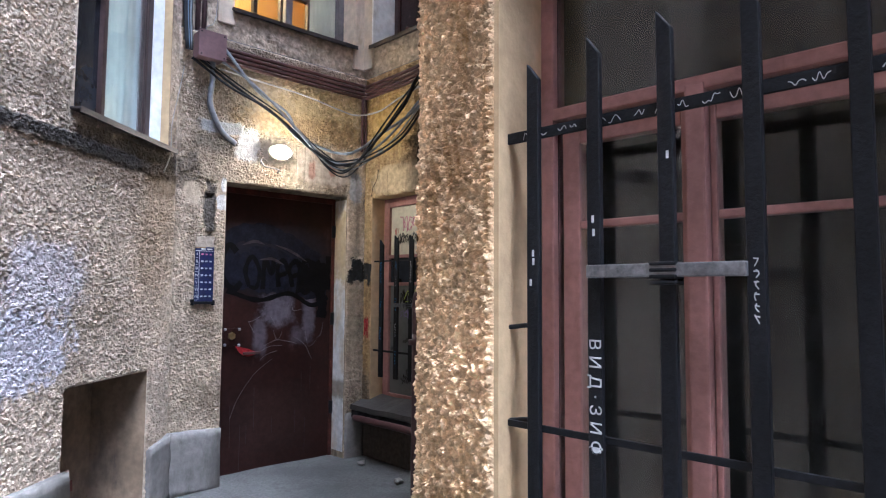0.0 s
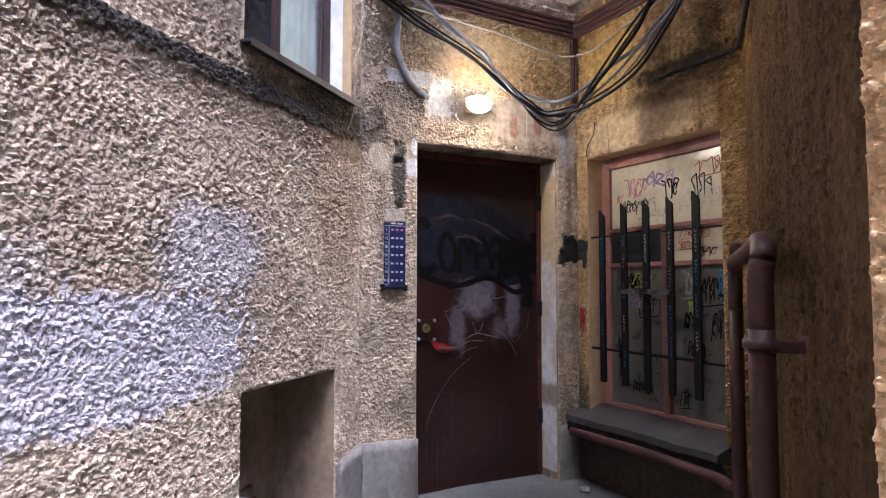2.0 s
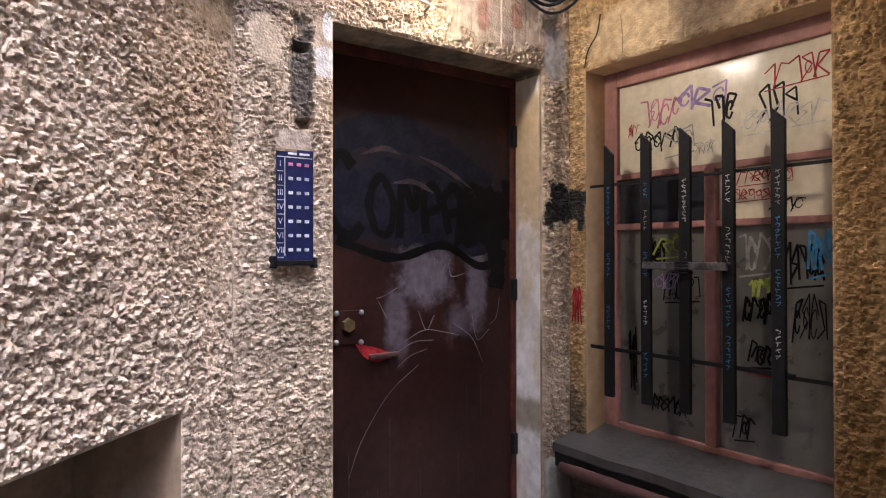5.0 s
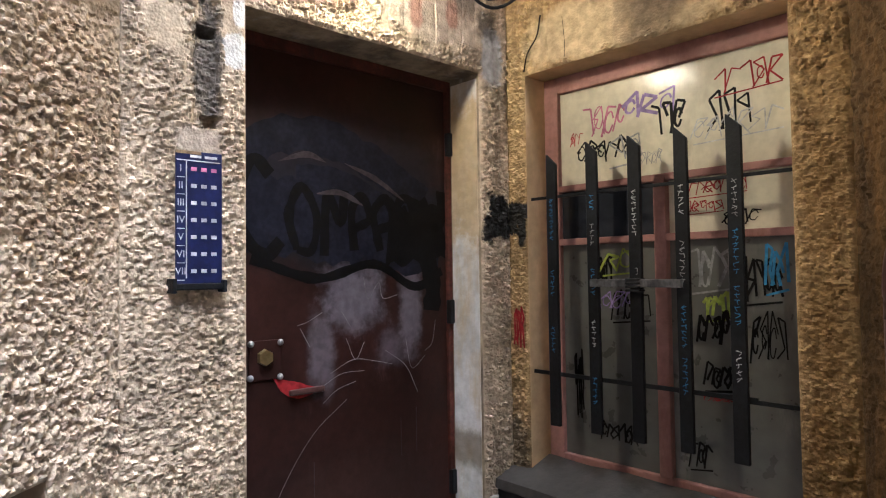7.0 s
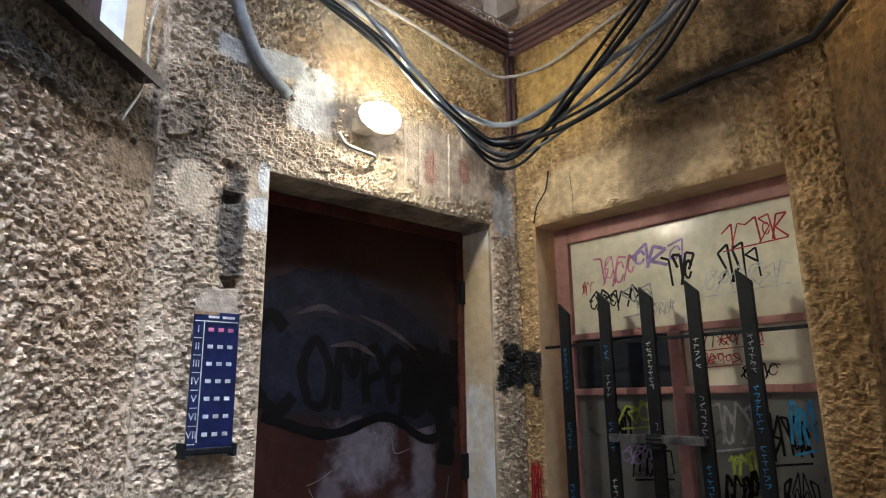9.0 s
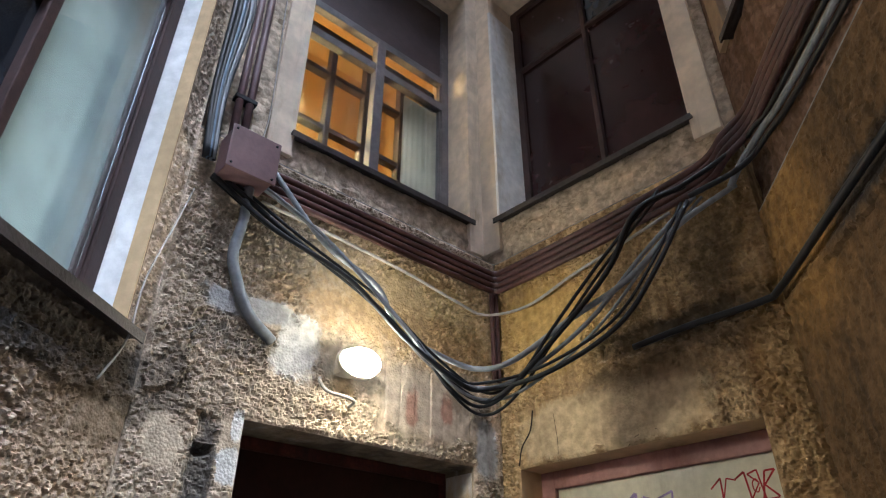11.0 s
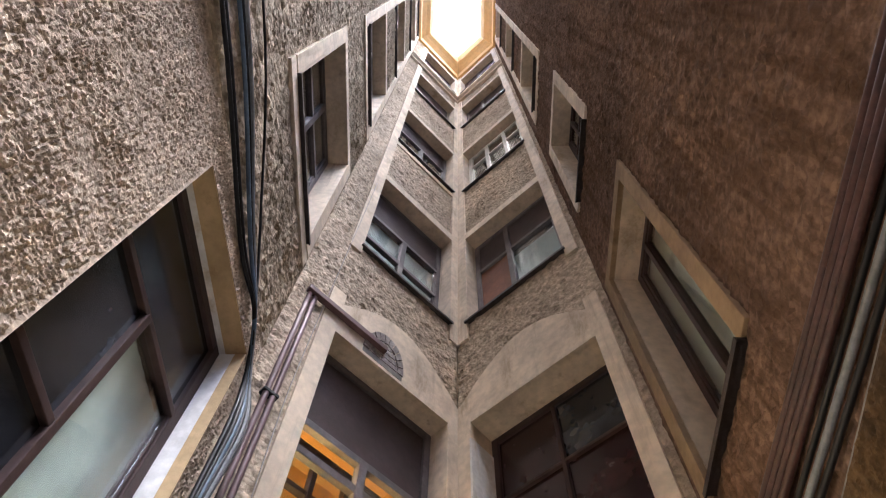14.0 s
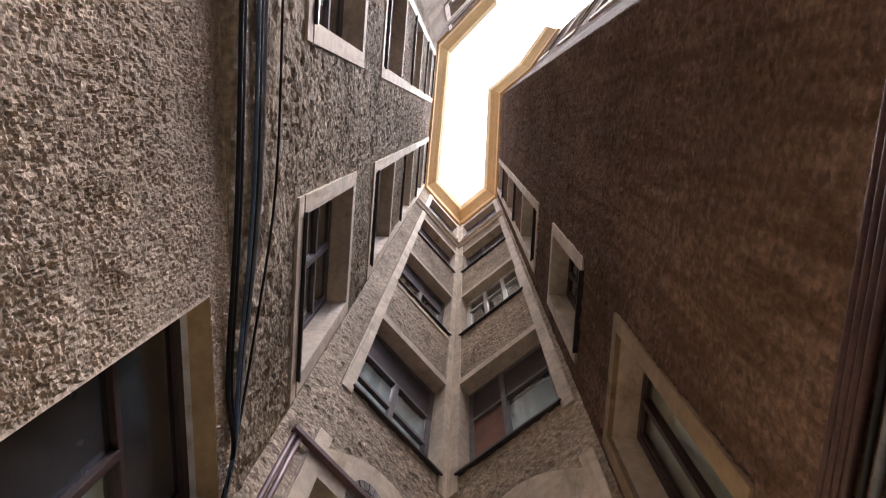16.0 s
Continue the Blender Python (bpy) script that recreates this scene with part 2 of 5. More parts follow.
M["ochre_plaster"] = surface("ochre_plaster", (0.54, 0.39, 0.22), 0.85, big=3.0, fine=20, spread=0.15, grain=0.1, stain=(0.28, 0.18, 0.09), stain_at=0.6, bump=0.15, bump_scale=40)
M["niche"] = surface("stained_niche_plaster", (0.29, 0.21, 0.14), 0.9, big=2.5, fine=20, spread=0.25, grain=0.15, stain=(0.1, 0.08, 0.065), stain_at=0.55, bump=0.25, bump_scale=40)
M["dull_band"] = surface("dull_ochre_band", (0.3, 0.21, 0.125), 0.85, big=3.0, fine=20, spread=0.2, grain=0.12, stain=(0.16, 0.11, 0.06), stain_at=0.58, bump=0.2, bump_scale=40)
M["jamb"] = surface("pale_ochre_plaster", (0.54, 0.39, 0.22), 0.85, big=3.0, fine=20, spread=0.15, grain=0.1, stain=(0.36, 0.23, 0.12), stain_at=0.62, bump=0.25, bump_scale=40)
M["lime"] = surface("limewash", (0.8, 0.79, 0.78), 0.85, big=3.0, fine=20, spread=0.12, grain=0.1, stain=(0.45, 0.36, 0.24), stain_at=0.55, bump=0.2, bump_scale=40)
M["door_lime"] = surface("worn_limewash", (0.66, 0.66, 0.67), 0.85, big=5.0, fine=20, spread=0.15, grain=0.12, stain=(0.52, 0.4, 0.23), stain_at=0.5, bump=0.3, bump_scale=40,
                         patches=[(1.3, 1.62, 0.6, 0.28, (0.45, 0.34, 0.19), 0.3, 2.0, 0.85), (1.3, 0.5, 0.6, 0.07, (0.2, 0.16, 0.11), 0.5, 2.0, 0.8)])
M["orange"] = surface("orange_eave_paint", (0.62, 0.38, 0.13), 0.8, big=1.0, fine=10, spread=0.1, grain=0.08, bump=0.1)
M["cement"] = surface("cement_plinth", CEMENT, 0.9, big=2.5, fine=25, spread=0.2, grain=0.15, stain=(0.1, 0.09, 0.08), stain_at=0.55, bump=0.4, bump_scale=50)
M["floor"] = surface("worn_asphalt", (0.1, 0.098, 0.095), 0.9, big=1.5, fine=60, spread=0.3, grain=0.25, stain=(0.06, 0.058, 0.055), stain_at=0.55, bump=0.5, bump_scale=150)
M["roof"] = surface("roof_sheet", (0.3, 0.3, 0.31), 0.5, 0.5, spread=0.15)
M["door"] = surface("brown_door_paint", (0.025, 0.0088, 0.007), 0.5, big=2.5, fine=30, spread=0.3, grain=0.2, stain=(0.1, 0.05, 0.045), stain_at=0.66, bump=0.12, bump_scale=25, spec=0.22,
                    patches=[(0.86, 1.42, 0.5, 0.2, (0.007, 0.0065, 0.008), 0.25, 0.7, 0.9), (0.85, 1.55, 0.46, 0.22, (0.012, 0.0125, 0.019), 0.3, 0.6, 0.7),
                             (0.86, 1.13, 0.12, 0.11, (0.15, 0.135, 0.16), 0.5, 1.9, 0.75), (1.13, 1.08, 0.05, 0.15, (0.15, 0.135, 0.16), 0.5, 1.8, 0.7), (0.72, 0.94, 0.05, 0.13, (0.13, 0.115, 0.135), 0.5, 1.6, 0.65), (1.03, 0.93, 0.06, 0.06, (0.12, 0.1, 0.12), 0.6, 2.0, 0.6), (0.85, 0.3, 0.35, 0.25, (0.05, 0.034, 0.03), 0.6, 1.8, 0.25)])
M["iron"] = surface("black_iron_paint", (0.008, 0.0085, 0.0105), 0.55, 0.0, big=6, fine=60, spread=0.3, grain=0.3, stain=(0.06, 0.04, 0.03), stain_at=0.7, bump=0.3, bump_scale=80, spec=0.22)
M["scraped"] = surface("scraped_iron", (0.2, 0.2, 0.21), 0.4, 0.6, big=14, fine=60, spread=0.3, grain=0.3, stain=(0.03, 0.03, 0.035), stain_at=0.5, bump=0.2, bump_scale=80)
M["pink"] = surface("pink_window_paint", (0.34, 0.175, 0.152), 0.55, big=4, fine=40, spread=0.2, grain=0.12, stain=(0.2, 0.085, 0.07), stain_at=0.58, bump=0.2, bump_scale=50)
M["brown_frame"] = surface("brown_window_paint", (0.05, 0.03, 0.028), 0.5, big=4, fine=40, spread=0.25, grain=0.2, bump=0.15)
M["grey_frame"] = surface("grey_window_paint", (0.16, 0.14, 0.14), 0.55, big=4, fine=40, spread=0.25, grain=0.15, bump=0.15)
M["white_frame"] = surface("white_window_paint", (0.7, 0.68, 0.64), 0.5, big=4, fine=40, spread=0.1, grain=0.1, bump=0.1)
M["pipe"] = surface("brown_pipe_paint", (0.075, 0.034, 0.031), 0.5, big=5, fine=50, spread=0.25, grain=0.2, stain=(0.06, 0.03, 0.025), stain_at=0.6, bump=0.2, bump_scale=40, spec=0.4)
M["trunking"] = surface("maroon_trunking", (0.14, 0.085, 0.088), 0.5, big=3, fine=30, spread=0.2, grain=0.12, bump=0.08)
M["metal_sill"] = surface("dark_sheet_metal", (0.06, 0.05, 0.048), 0.45, 0.4, big=4, fine=40, spread=0.3, grain=0.2)
M["black_cable"] = surface("black_cable", (0.012, 0.012, 0.014), 0.5, big=5, fine=40, spread=0.2, grain=0.2, bump=0)
M["grey_cable"] = surface("grey_cable", (0.22, 0.23, 0.25), 0.45, big=5, fine=40, spread=0.2, grain=0.15, bump=0)
M["blue_cable"] = surface("blue_grey_cable", (0.1, 0.14, 0.2), 0.45, big=5, fine=40, spread=0.2, grain=0.15, bump=0)
M["white_cable"] = surface("pale_wire", (0.36, 0.33, 0.3), 0.5, big=5, fine=40, spread=0.2, grain=0.15, bump=0)
M["board"] = surface("cream_board", (0.64, 0.595, 0.465), 0.14, big=3, fine=30, spread=0.12, grain=0.08, stain=(0.4, 0.34, 0.24), stain_at=0.62, bump=0.05)
# near-black tone carries the shade of the interior behind the large window
M["interior_shade"] = surface("dim_interior_tone", (0.017, 0.0138, 0.0112), 0.8, big=1.5, fine=10, spread=0.3, grain=0.15, bump=0.05)
M["maroon_gloss"] = surface("dark_maroon_panel", (0.034, 0.013, 0.014), 0.22, big=1.6, fine=12, spread=0.35, grain=0.15, bump=0.02, spec=0.5)
# opaque panel in place of glass, the sky's reflection tinted into its colour
M["sky_tint_pane"] = surface("dark_sky_tint_panel", (0.025, 0.028, 0.036), 0.14, big=1.5, fine=12, spread=0.3, grain=0.15, bump=0.01, spec=0.6)
M["film"] = surface("grey_window_film", (0.11, 0.11, 0.1), 0.3, big=2.0, fine=14, spread=0.25, grain=0.12, stain=(0.24, 0.235, 0.21), stain_at=0.62, bump=0.03, spec=0.6)
M["curtain"] = surface("pale_curtain", (0.42, 0.48, 0.47), 0.8, big=1.5, fine=10, spread=0.12, grain=0.08, bump=0.05)
# dark tone puts the shade of unlit rooms into the box walls
M["room_shade"] = surface("room_shade_tone", (0.05, 0.042, 0.036), 0.9, big=1.5, fine=10, spread=0.3, grain=0.1, bump=0)
M["warm_room"] = surface("warm_room_walls", (0.6, 0.4, 0.16), 0.9, big=1.5, fine=10, spread=0.1, grain=0.1, bump=0)
M["glass"] = glass("window_glass")
M["rust_panel"] = surface("rust_brown_panel", (0.2, 0.085, 0.05), 0.7, big=3, fine=30, spread=0.2, grain=0.15)
M["grey_panel"] = surface("grey_brown_panel", (0.085, 0.062, 0.06), 0.65, big=3, fine=30, spread=0.2, grain=0.12)


# ---- building helpers ----
def frame_of(p, q):
    """A wall's own axes: x along it, y into it, z up, from p on its face."""
    d = Vector((q[0] - p[0], q[1] - p[1], 0)).normalized()
    n = Vector((-d.y, d.x, 0))
    m = Matrix.Identity(4)
    for i in range(3):
        m[i][0], m[i][1] = d[i], n[i]
    m[0][3], m[1][3] = p[0], p[1]
    return m


def finish(name, bm, material, matrix=None, parent=None, smooth=False):
    me = bpy.data.meshes.new(name)
    bm.normal_update()
    bm.to_mesh(me)
    bm.free()
    for mat_ in material if isinstance(material, (list, tuple)) else (material,):
        me.materials.append(mat_)
    if smooth:
        me.polygons.foreach_set("use_smooth", [True] * len(me.polygons))
    ob = new(name, me)
    if parent:
        ob.parent = parent
        if matrix is not None:
            ob.matrix_basis = matrix
    elif matrix is not None:
        ob.matrix_basis = matrix
    return ob


def part(name, bm, material, parent, label="", smooth=False, matrix=None, kind=""):
    ob = finish(name, bm, material, matrix, parent, smooth)
    if label:
        tagged(ob, label, kind=kind)
    return ob


def box(bm, x0, x1, y0, y1, z0, z1, bevel=0.0):
    made = bmesh.ops.create_cube(bm, size=1.0, matrix=Matrix.Translation(((x0 + x1) / 2, (y0 + y1) / 2, (z0 + z1) / 2)) @ Matrix.Diagonal((x1 - x0, y1 - y0, z1 - z0, 1)))
    if bevel:
        edges = {e for v in made["verts"] for e in v.link_edges}
        bmesh.ops.bevel(bm, geom=list(edges), offset=bevel, segments=2, affect="EDGES", profile=0.6)
    return bm


def boxes(*items, bevel=0.0):
    bm = bmesh.new()
    for it in items:
        box(bm, *it, bevel=bevel)
    return bm


def tube(points, radius, sides=10, sag=0.0, bm=None, smooth_steps=6):
    """A round tube through the points (Catmull-Rom)."""
    pts = [Vector(p) for p in points]
    path = []
    if smooth_steps > 1 and len(pts) > 2:
        ext = [pts[0] * 2 - pts[1]] + pts + [pts[-1] * 2 - pts[-2]]
        for i in range(1, len(ext) - 2):
            a, b, c, d = ext[i - 1 : i + 3]
            for k in range(smooth_steps):
                t = k / smooth_steps
                path.append(0.5 * ((2 * b) + (c - a) * t + (2 * a - 5 * b + 4 * c - d) * t * t + (3 * b - a - 3 * c + d) * t ** 3))
        path.append(pts[-1])
    else:
        path = pts
    bm = bm or bmesh.new()
    rings = []
    up = Vector((0.13, 0.21, 0.97)).normalized()
    for i, p in enumerate(path):
        d = (path[min(i + 1, len(path) - 1)] - path[max(i - 1, 0)]).normalized()
        u = (up - d * up.dot(d))
        if u.length < 0.2:
            u = Vector((1, 0.3, 0)) - d * d.dot(Vector((1, 0.3, 0)))
        u.normalize()
        w = d.cross(u)
        rings.append([bm.verts.new(p + radius * (math.cos(2 * math.pi * k / sides) * u + math.sin(2 * math.pi * k / sides) * w)) for k in range(sides)])
    for a, b in zip(rings, rings[1:]):
        for k in range(sides):
            bm.faces.new((a[k], a[(k + 1) % sides], b[(k + 1) % sides], b[k]))
    bm.faces.new(rings[0][::-1])
    bm.faces.new(rings[-1])
    for f in bm.faces:
        f.smooth = True
    return bm


def hash01(ix, iy, seed):
    h = (ix.astype(np.int64) * 374761393 + iy.astype(np.int64) * 668265263 + seed * 1442695041) & 0x7FFFFFFF
    h = ((h ^ (h >> 13)) * 1274126177) & 0x7FFFFFFF
    h = ((h ^ (h >> 16)) * 668265263) & 0x7FFFFFFF
    return ((h ^ (h >> 15)) & 0xFFFFFF) / float(0xFFFFFF)


def value_noise(x, y, seed):
    ix, iy = np.floor(x), np.floor(y)
    fx, fy = x - ix, y - iy
    fx, fy = fx * fx * (3 - 2 * fx), fy * fy * (3 - 2 * fy)
    a, b = hash01(ix, iy, seed), hash01(ix + 1, iy, seed)
    c, d = hash01(ix, iy + 1, seed), hash01(ix + 1, iy + 1, seed)
    return (a * (1 - fx) + b * fx) * (1 - fy) + (c * (1 - fx) + d * fx) * fy


def step(v, lo, hi):
    t = np.clip((v - lo) / (hi - lo), 0, 1)
    return t * t * (3 - 2 * t)


def splats(x, y, seed, spread=1.0):
    """Overlapping tilted flakes on a unit lattice: the highest one wins, with crisp broken edges."""
    ix, iy = np.floor(x), np.floor(y)
    top = np.zeros(x.shape)
    for i in (-1, 0, 1):
        for j in (-1, 0, 1):
            cx, cy = ix + i, iy + j
            dx, dy = x - cx - hash01(cx, cy, seed), y - cy - hash01(cx, cy, seed + 7)
            turn = 6.283 * hash01(cx, cy, seed + 19)
            u, v = dx * np.cos(turn) + dy * np.sin(turn), dy * np.cos(turn) - dx * np.sin(turn)
            r = (0.42 + 0.38 * hash01(cx, cy, seed + 23)) * spread
            d = np.maximum(np.abs(u) * 0.9 + np.abs(v) * 0.55, np.hypot(u, v * 1.25)) / r
            tall = 0.25 + 0.75 * hash01(cx, cy, seed + 13)
            top = np.maximum(top, (tall * (0.85 + 0.24 * u / r)) * (1 - step(d, 0.72, 1.05)))
    return top


def roughcast(s, z, seed, lump=0.027):
    """Height of thrown, flaky stucco, 0 to about 1: overlapping flakes with steep edges, smaller crumbs on and between them, pits."""
    wx = s + 0.5 * lump * (value_noise(s / (0.9 * lump), z / (0.9 * lump), seed + 3) - 0.5) + 0.4 * lump * (value_noise(s / (0.55 * lump), z / (0.55 * lump), seed + 5) - 0.5)
    wz = z + 0.5 * lump * (value_noise(s / (0.9 * lump), z / (0.9 * lump), seed + 4) - 0.5) + 0.4 * lump * (value_noise(s / (0.55 * lump), z / (0.55 * lump), seed + 6) - 0.5)
    a = splats(wx / (1.25 * lump), wz / (1.05 * lump), seed, 1.05)
    b = splats(wx / (0.68 * lump), wz / (0.6 * lump), seed + 50, 1.1)
    broad = value_noise(s / 0.21, z / 0.17, seed + 40)
    mid = value_noise(s / 0.06, z / 0.05, seed + 41)
    h = 0.55 * a * (0.5 + 0.7 * mid) + 0.4 * b + 0.1 * value_noise(wx / (0.45 * lump), wz / (0.45 * lump), seed + 9)
    return h * (0.62 + 0.6 * broad)


def wall(name, p, q, z0, z1, material, holes=(), grid=0.0, relief=0.012, seed=1, thick=0.3, reveal=None, features=(), soldiers=(), coarse=9e9, label="", lump=0.026):
    """A wall from p to q with real openings (s0, s1, z0, z1, reveal depth), a stucco face, reveals and a back face.
    grid: spacing of the stucco relief, 0 for a plain face, twice that above the height coarse.
    features: (s0, s1, z0, z1, level, share of the relief kept, raggedness). soldiers: zones where upright bricks press through."""
    m = frame_of(p, q)
    length = math.hypot(q[0] - p[0], q[1] - p[1])
    g = grid or 5.0

    def lines(lo, hi, marks, vertical=False):
        stops = sorted({lo, hi, *[v for v in marks if lo < v < hi]})
        out = []
        for a, b in zip(stops, stops[1:]):
            n = max(1, int(round((b - a) / (2 * g if vertical and a >= coarse - 0.01 else g))))
            out += [a + (b - a) * k / n for k in range(n)]
        return np.array(out + [hi])

    ss = lines(0.0, length, [h[0] for h in holes] + [h[1] for h in holes])
    zs = lines(z0, z1, [h[2] for h in holes] + [h[3] for h in holes] + [coarse], True)
    S, Z = np.meshgrid(ss, zs, indexing="ij")
    H = np.zeros_like(S)
    if grid:
        H = relief * roughcast(S, Z, seed, lump)
        keep = np.minimum(np.minimum(S, length - S), np.minimum(Z - z0, z1 - Z))
        for a, b, c, d, *_ in holes:
            dx, dz = np.maximum(np.maximum(a - S, S - b), 0), np.maximum(np.maximum(c - Z, Z - d), 0)
            keep = np.minimum(keep, np.hypot(dx, dz))
        wob = value_noise(S / 0.045, Z / 0.045, seed + 70) + 0.6 * value_noise(S / 0.016, Z / 0.016, seed + 71) - 0.8
        for a, b, c, d in soldiers:
            inside = np.minimum(np.minimum(S - a, b - S), np.minimum(Z - c, d - Z)) + 0.05 * wob
            col = (S + 0.006 * (value_noise(S / 0.05, Z / 0.07, seed + 75) - 0.5)) / 0.074
            groove = np.abs(col - np.floor(col) - 0.5)
            worn = value_noise(S / 0.03, Z / 0.06, seed + 73)
            face = 0.002 + 0.007 * hash01(np.floor(col), 0 * col, seed + 72) * step(0.5 - groove, 0.02, 0.09) * (0.4 + 0.6 * worn) + 0.003 * worn * value_noise(S / 0.008, Z / 0.01, seed + 74)
            k = step(inside, 0.0, 0.012)
            H = H * (1 - k) + face * k
        for a, b, c, d, level, kept, rag in features:
            inside = np.minimum(np.minimum(S - a, b - S), np.minimum(Z - c, d - Z)) + rag * wob
            k = step(inside, 0.0, 0.01)
            H = H * (1 - k * (1 - kept)) + level * k
        H *= np.clip(keep / 0.012, 0, 1)
        H += 0.006 * (value_noise(S / 0.5, Z / 0.5, seed + 60) - 0.5) * np.clip(keep / 0.1, 0, 1)
    ns, nz = S.shape
    verts = np.stack([S, -H, Z], -1).reshape(-1, 3)
    a = (np.arange(ns - 1)[:, None] * nz + np.arange(nz - 1)[None, :])
    quads = np.stack([a, a + nz, a + nz + 1, a + 1], -1)
    cs, cz = (S[:-1, :-1] + S[1:, 1:]) / 2, (Z[:-1, :-1] + Z[1:, 1:]) / 2
    ok = np.ones(cs.shape, bool)
    for h in holes:
        ok &= ~((cs > h[0]) & (cs < h[1]) & (cz > h[2]) & (cz < h[3]))
    quads = quads[ok].reshape(-1, 4)
    extra_v, extra_f, slot = [], [], []
    base = len(verts)

    def quad(pts, mi):
        k = base + len(extra_v)
        extra_v.extend(pts)
        extra_f.append((k, k + 1, k + 2, k + 3))
        slot.append(mi)

    for a0, b0, c0, d0, *deep in holes:
        dp = thick
        quad([(a0, 0, c0), (a0, 0, d0), (a0, dp, d0), (a0, dp, c0)], 1)
        quad([(b0, 0, d0), (b0, 0, c0), (b0, dp, c0), (b0, dp, d0)], 1)
        quad([(a0, 0, d0), (b0, 0, d0), (b0, dp, d0), (a0, dp, d0)], 1)
        quad([(b0, 0, c0), (a0, 0, c0), (a0, dp, c0), (b0, dp, c0)], 1)
    sb = sorted({0.0, length, *[h[0] for h in holes], *[h[1] for h in holes]})
    zb = sorted({z0, z1, *[h[2] for h in holes], *[h[3] for h in holes]})
    for a0, b0 in zip(sb, sb[1:]):
        for c0, d0 in zip(zb, zb[1:]):
            if not any(h[0] < (a0 + b0) / 2 < h[1] and h[2] < (c0 + d0) / 2 < h[3] for h in holes):
                quad([(b0, thick, c0), (a0, thick, c0), (a0, thick, d0), (b0, thick, d0)], 0)
    quad([(0, 0, z1), (length, 0, z1), (length, thick, z1), (0, thick, z1)], 0)
    quad([(0, 0, z0), (0, thick, z0), (length, thick, z0), (length, 0, z0)], 0)
    quad([(0, 0, z0), (0, 0, z1), (0, thick, z1), (0, thick, z0)], 0)
    quad([(length, 0, z0), (length, thick, z0), (length, thick, z1), (length, 0, z1)], 0)
    me = bpy.data.meshes.new(name)
    me.from_pydata(np.vstack([verts, np.array(extra_v)]).tolist(), [], quads.tolist() + extra_f)
    me.materials.append(material)
    me.materials.append(reveal or M["plaster"])
    me.polygons.foreach_set("material_index", [0] * len(quads) + slot)
    me.polygons.foreach_set("use_smooth", [bool(grid)] * len(quads) + [False] * len(extra_f))
    if grid:
        me.set_sharp_from_angle(angle=radians(24))
    ob = new(name, me)
    ob.matrix_basis = m
    return tagged(ob, label or "roughcast plaster courtyard wall", "wall", kind="structure")


# ---- plan ----
L0, K1, C, K2, K3, K4, K5, K6 = (-2.17, 1.1), (-1.885, 4.27), (-0.759, 5.30), (0.09, 4.36), (-0.235, 2.08), (-0.037, 1.70), (0.80, 0.863), (1.25, -0.3)
UL0, UK1, UC, UK2, UK3, UK5, UK6 = (-2.06, 0.45), (-1.962, 4.43), (-0.80, 5.455), (0.17, 4.458), (-0.075, 1.58), (0.62, 0.85), (1.25, -0.3)
LEDGE, LEDGE_R, EAVE = 3.02, 2.7, 20.9


def s_of(p, q, pt):
    d = Vector((q[0] - p[0], q[1] - p[1])).normalized()
    return (pt[0] - p[0]) * d.x + (pt[1] - p[1]) * d.y


def along(p, q, s):
    d = Vector((q[0] - p[0], q[1] - p[1])).normalized()
    return (p[0] + d.x * s, p[1] + d.y * s)


# ground
bm = bmesh.new()
bmesh.ops.create_grid(bm, x_segments=60, y_segments=60, size=1.0, matrix=Matrix.Translation((2.0, -2.0, 0)) @ Matrix.Diagonal((9, 9, 1, 1)))
edge = [e for e in bm.edges if e.is_boundary]
skirt = bmesh.ops.extrude_edge_only(bm, edges=edge)
for g in skirt["geom"]:
    if isinstance(g, bmesh.types.BMVert):
        g.co.x, g.co.y = 2 + (g.co.x - 2) * 60, -2 + (g.co.y + 2) * 60
for v in bm.verts:
    v.co.z = -0.03 + 0.025 * noise.noise(v.co * 1.3)
tagged(finish("ground", bm, M["floor"], smooth=True), "worn grey asphalt and concrete courtyard paving", "ground", kind="structure")

# ---- walls ----
sL = lambda y: s_of(L0, K1, (-1.94, y))
W_LEFT = (sL(3.235), sL(4.165), 2.165, 4.07)
NICHE = (sL(3.26), sL(4.01), -0.06, 0.785)
DOOR = (0.347, 1.352, -0.06, 2.02)
WIN_B = (0.10, 1.107, 0.40, 2.02)
WIN_D = (0.015, 1.12, 0.35, 2.45)
LTOP = 4.3
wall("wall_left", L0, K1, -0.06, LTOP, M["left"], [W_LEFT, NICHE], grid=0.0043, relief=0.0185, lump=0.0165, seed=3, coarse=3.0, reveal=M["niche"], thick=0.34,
     features=[(-0.1, 3.3, 1.955, 2.035, 0.012, 0.8, 0.03), (-0.1, 3.3, 2.035, 9.0, -0.012, 0.9, 0.02), (2.95, 3.3, 1.86, 2.0, 0.006, 0.3, 0.05)], label="beige roughcast plaster wall with a pale repainted patch")
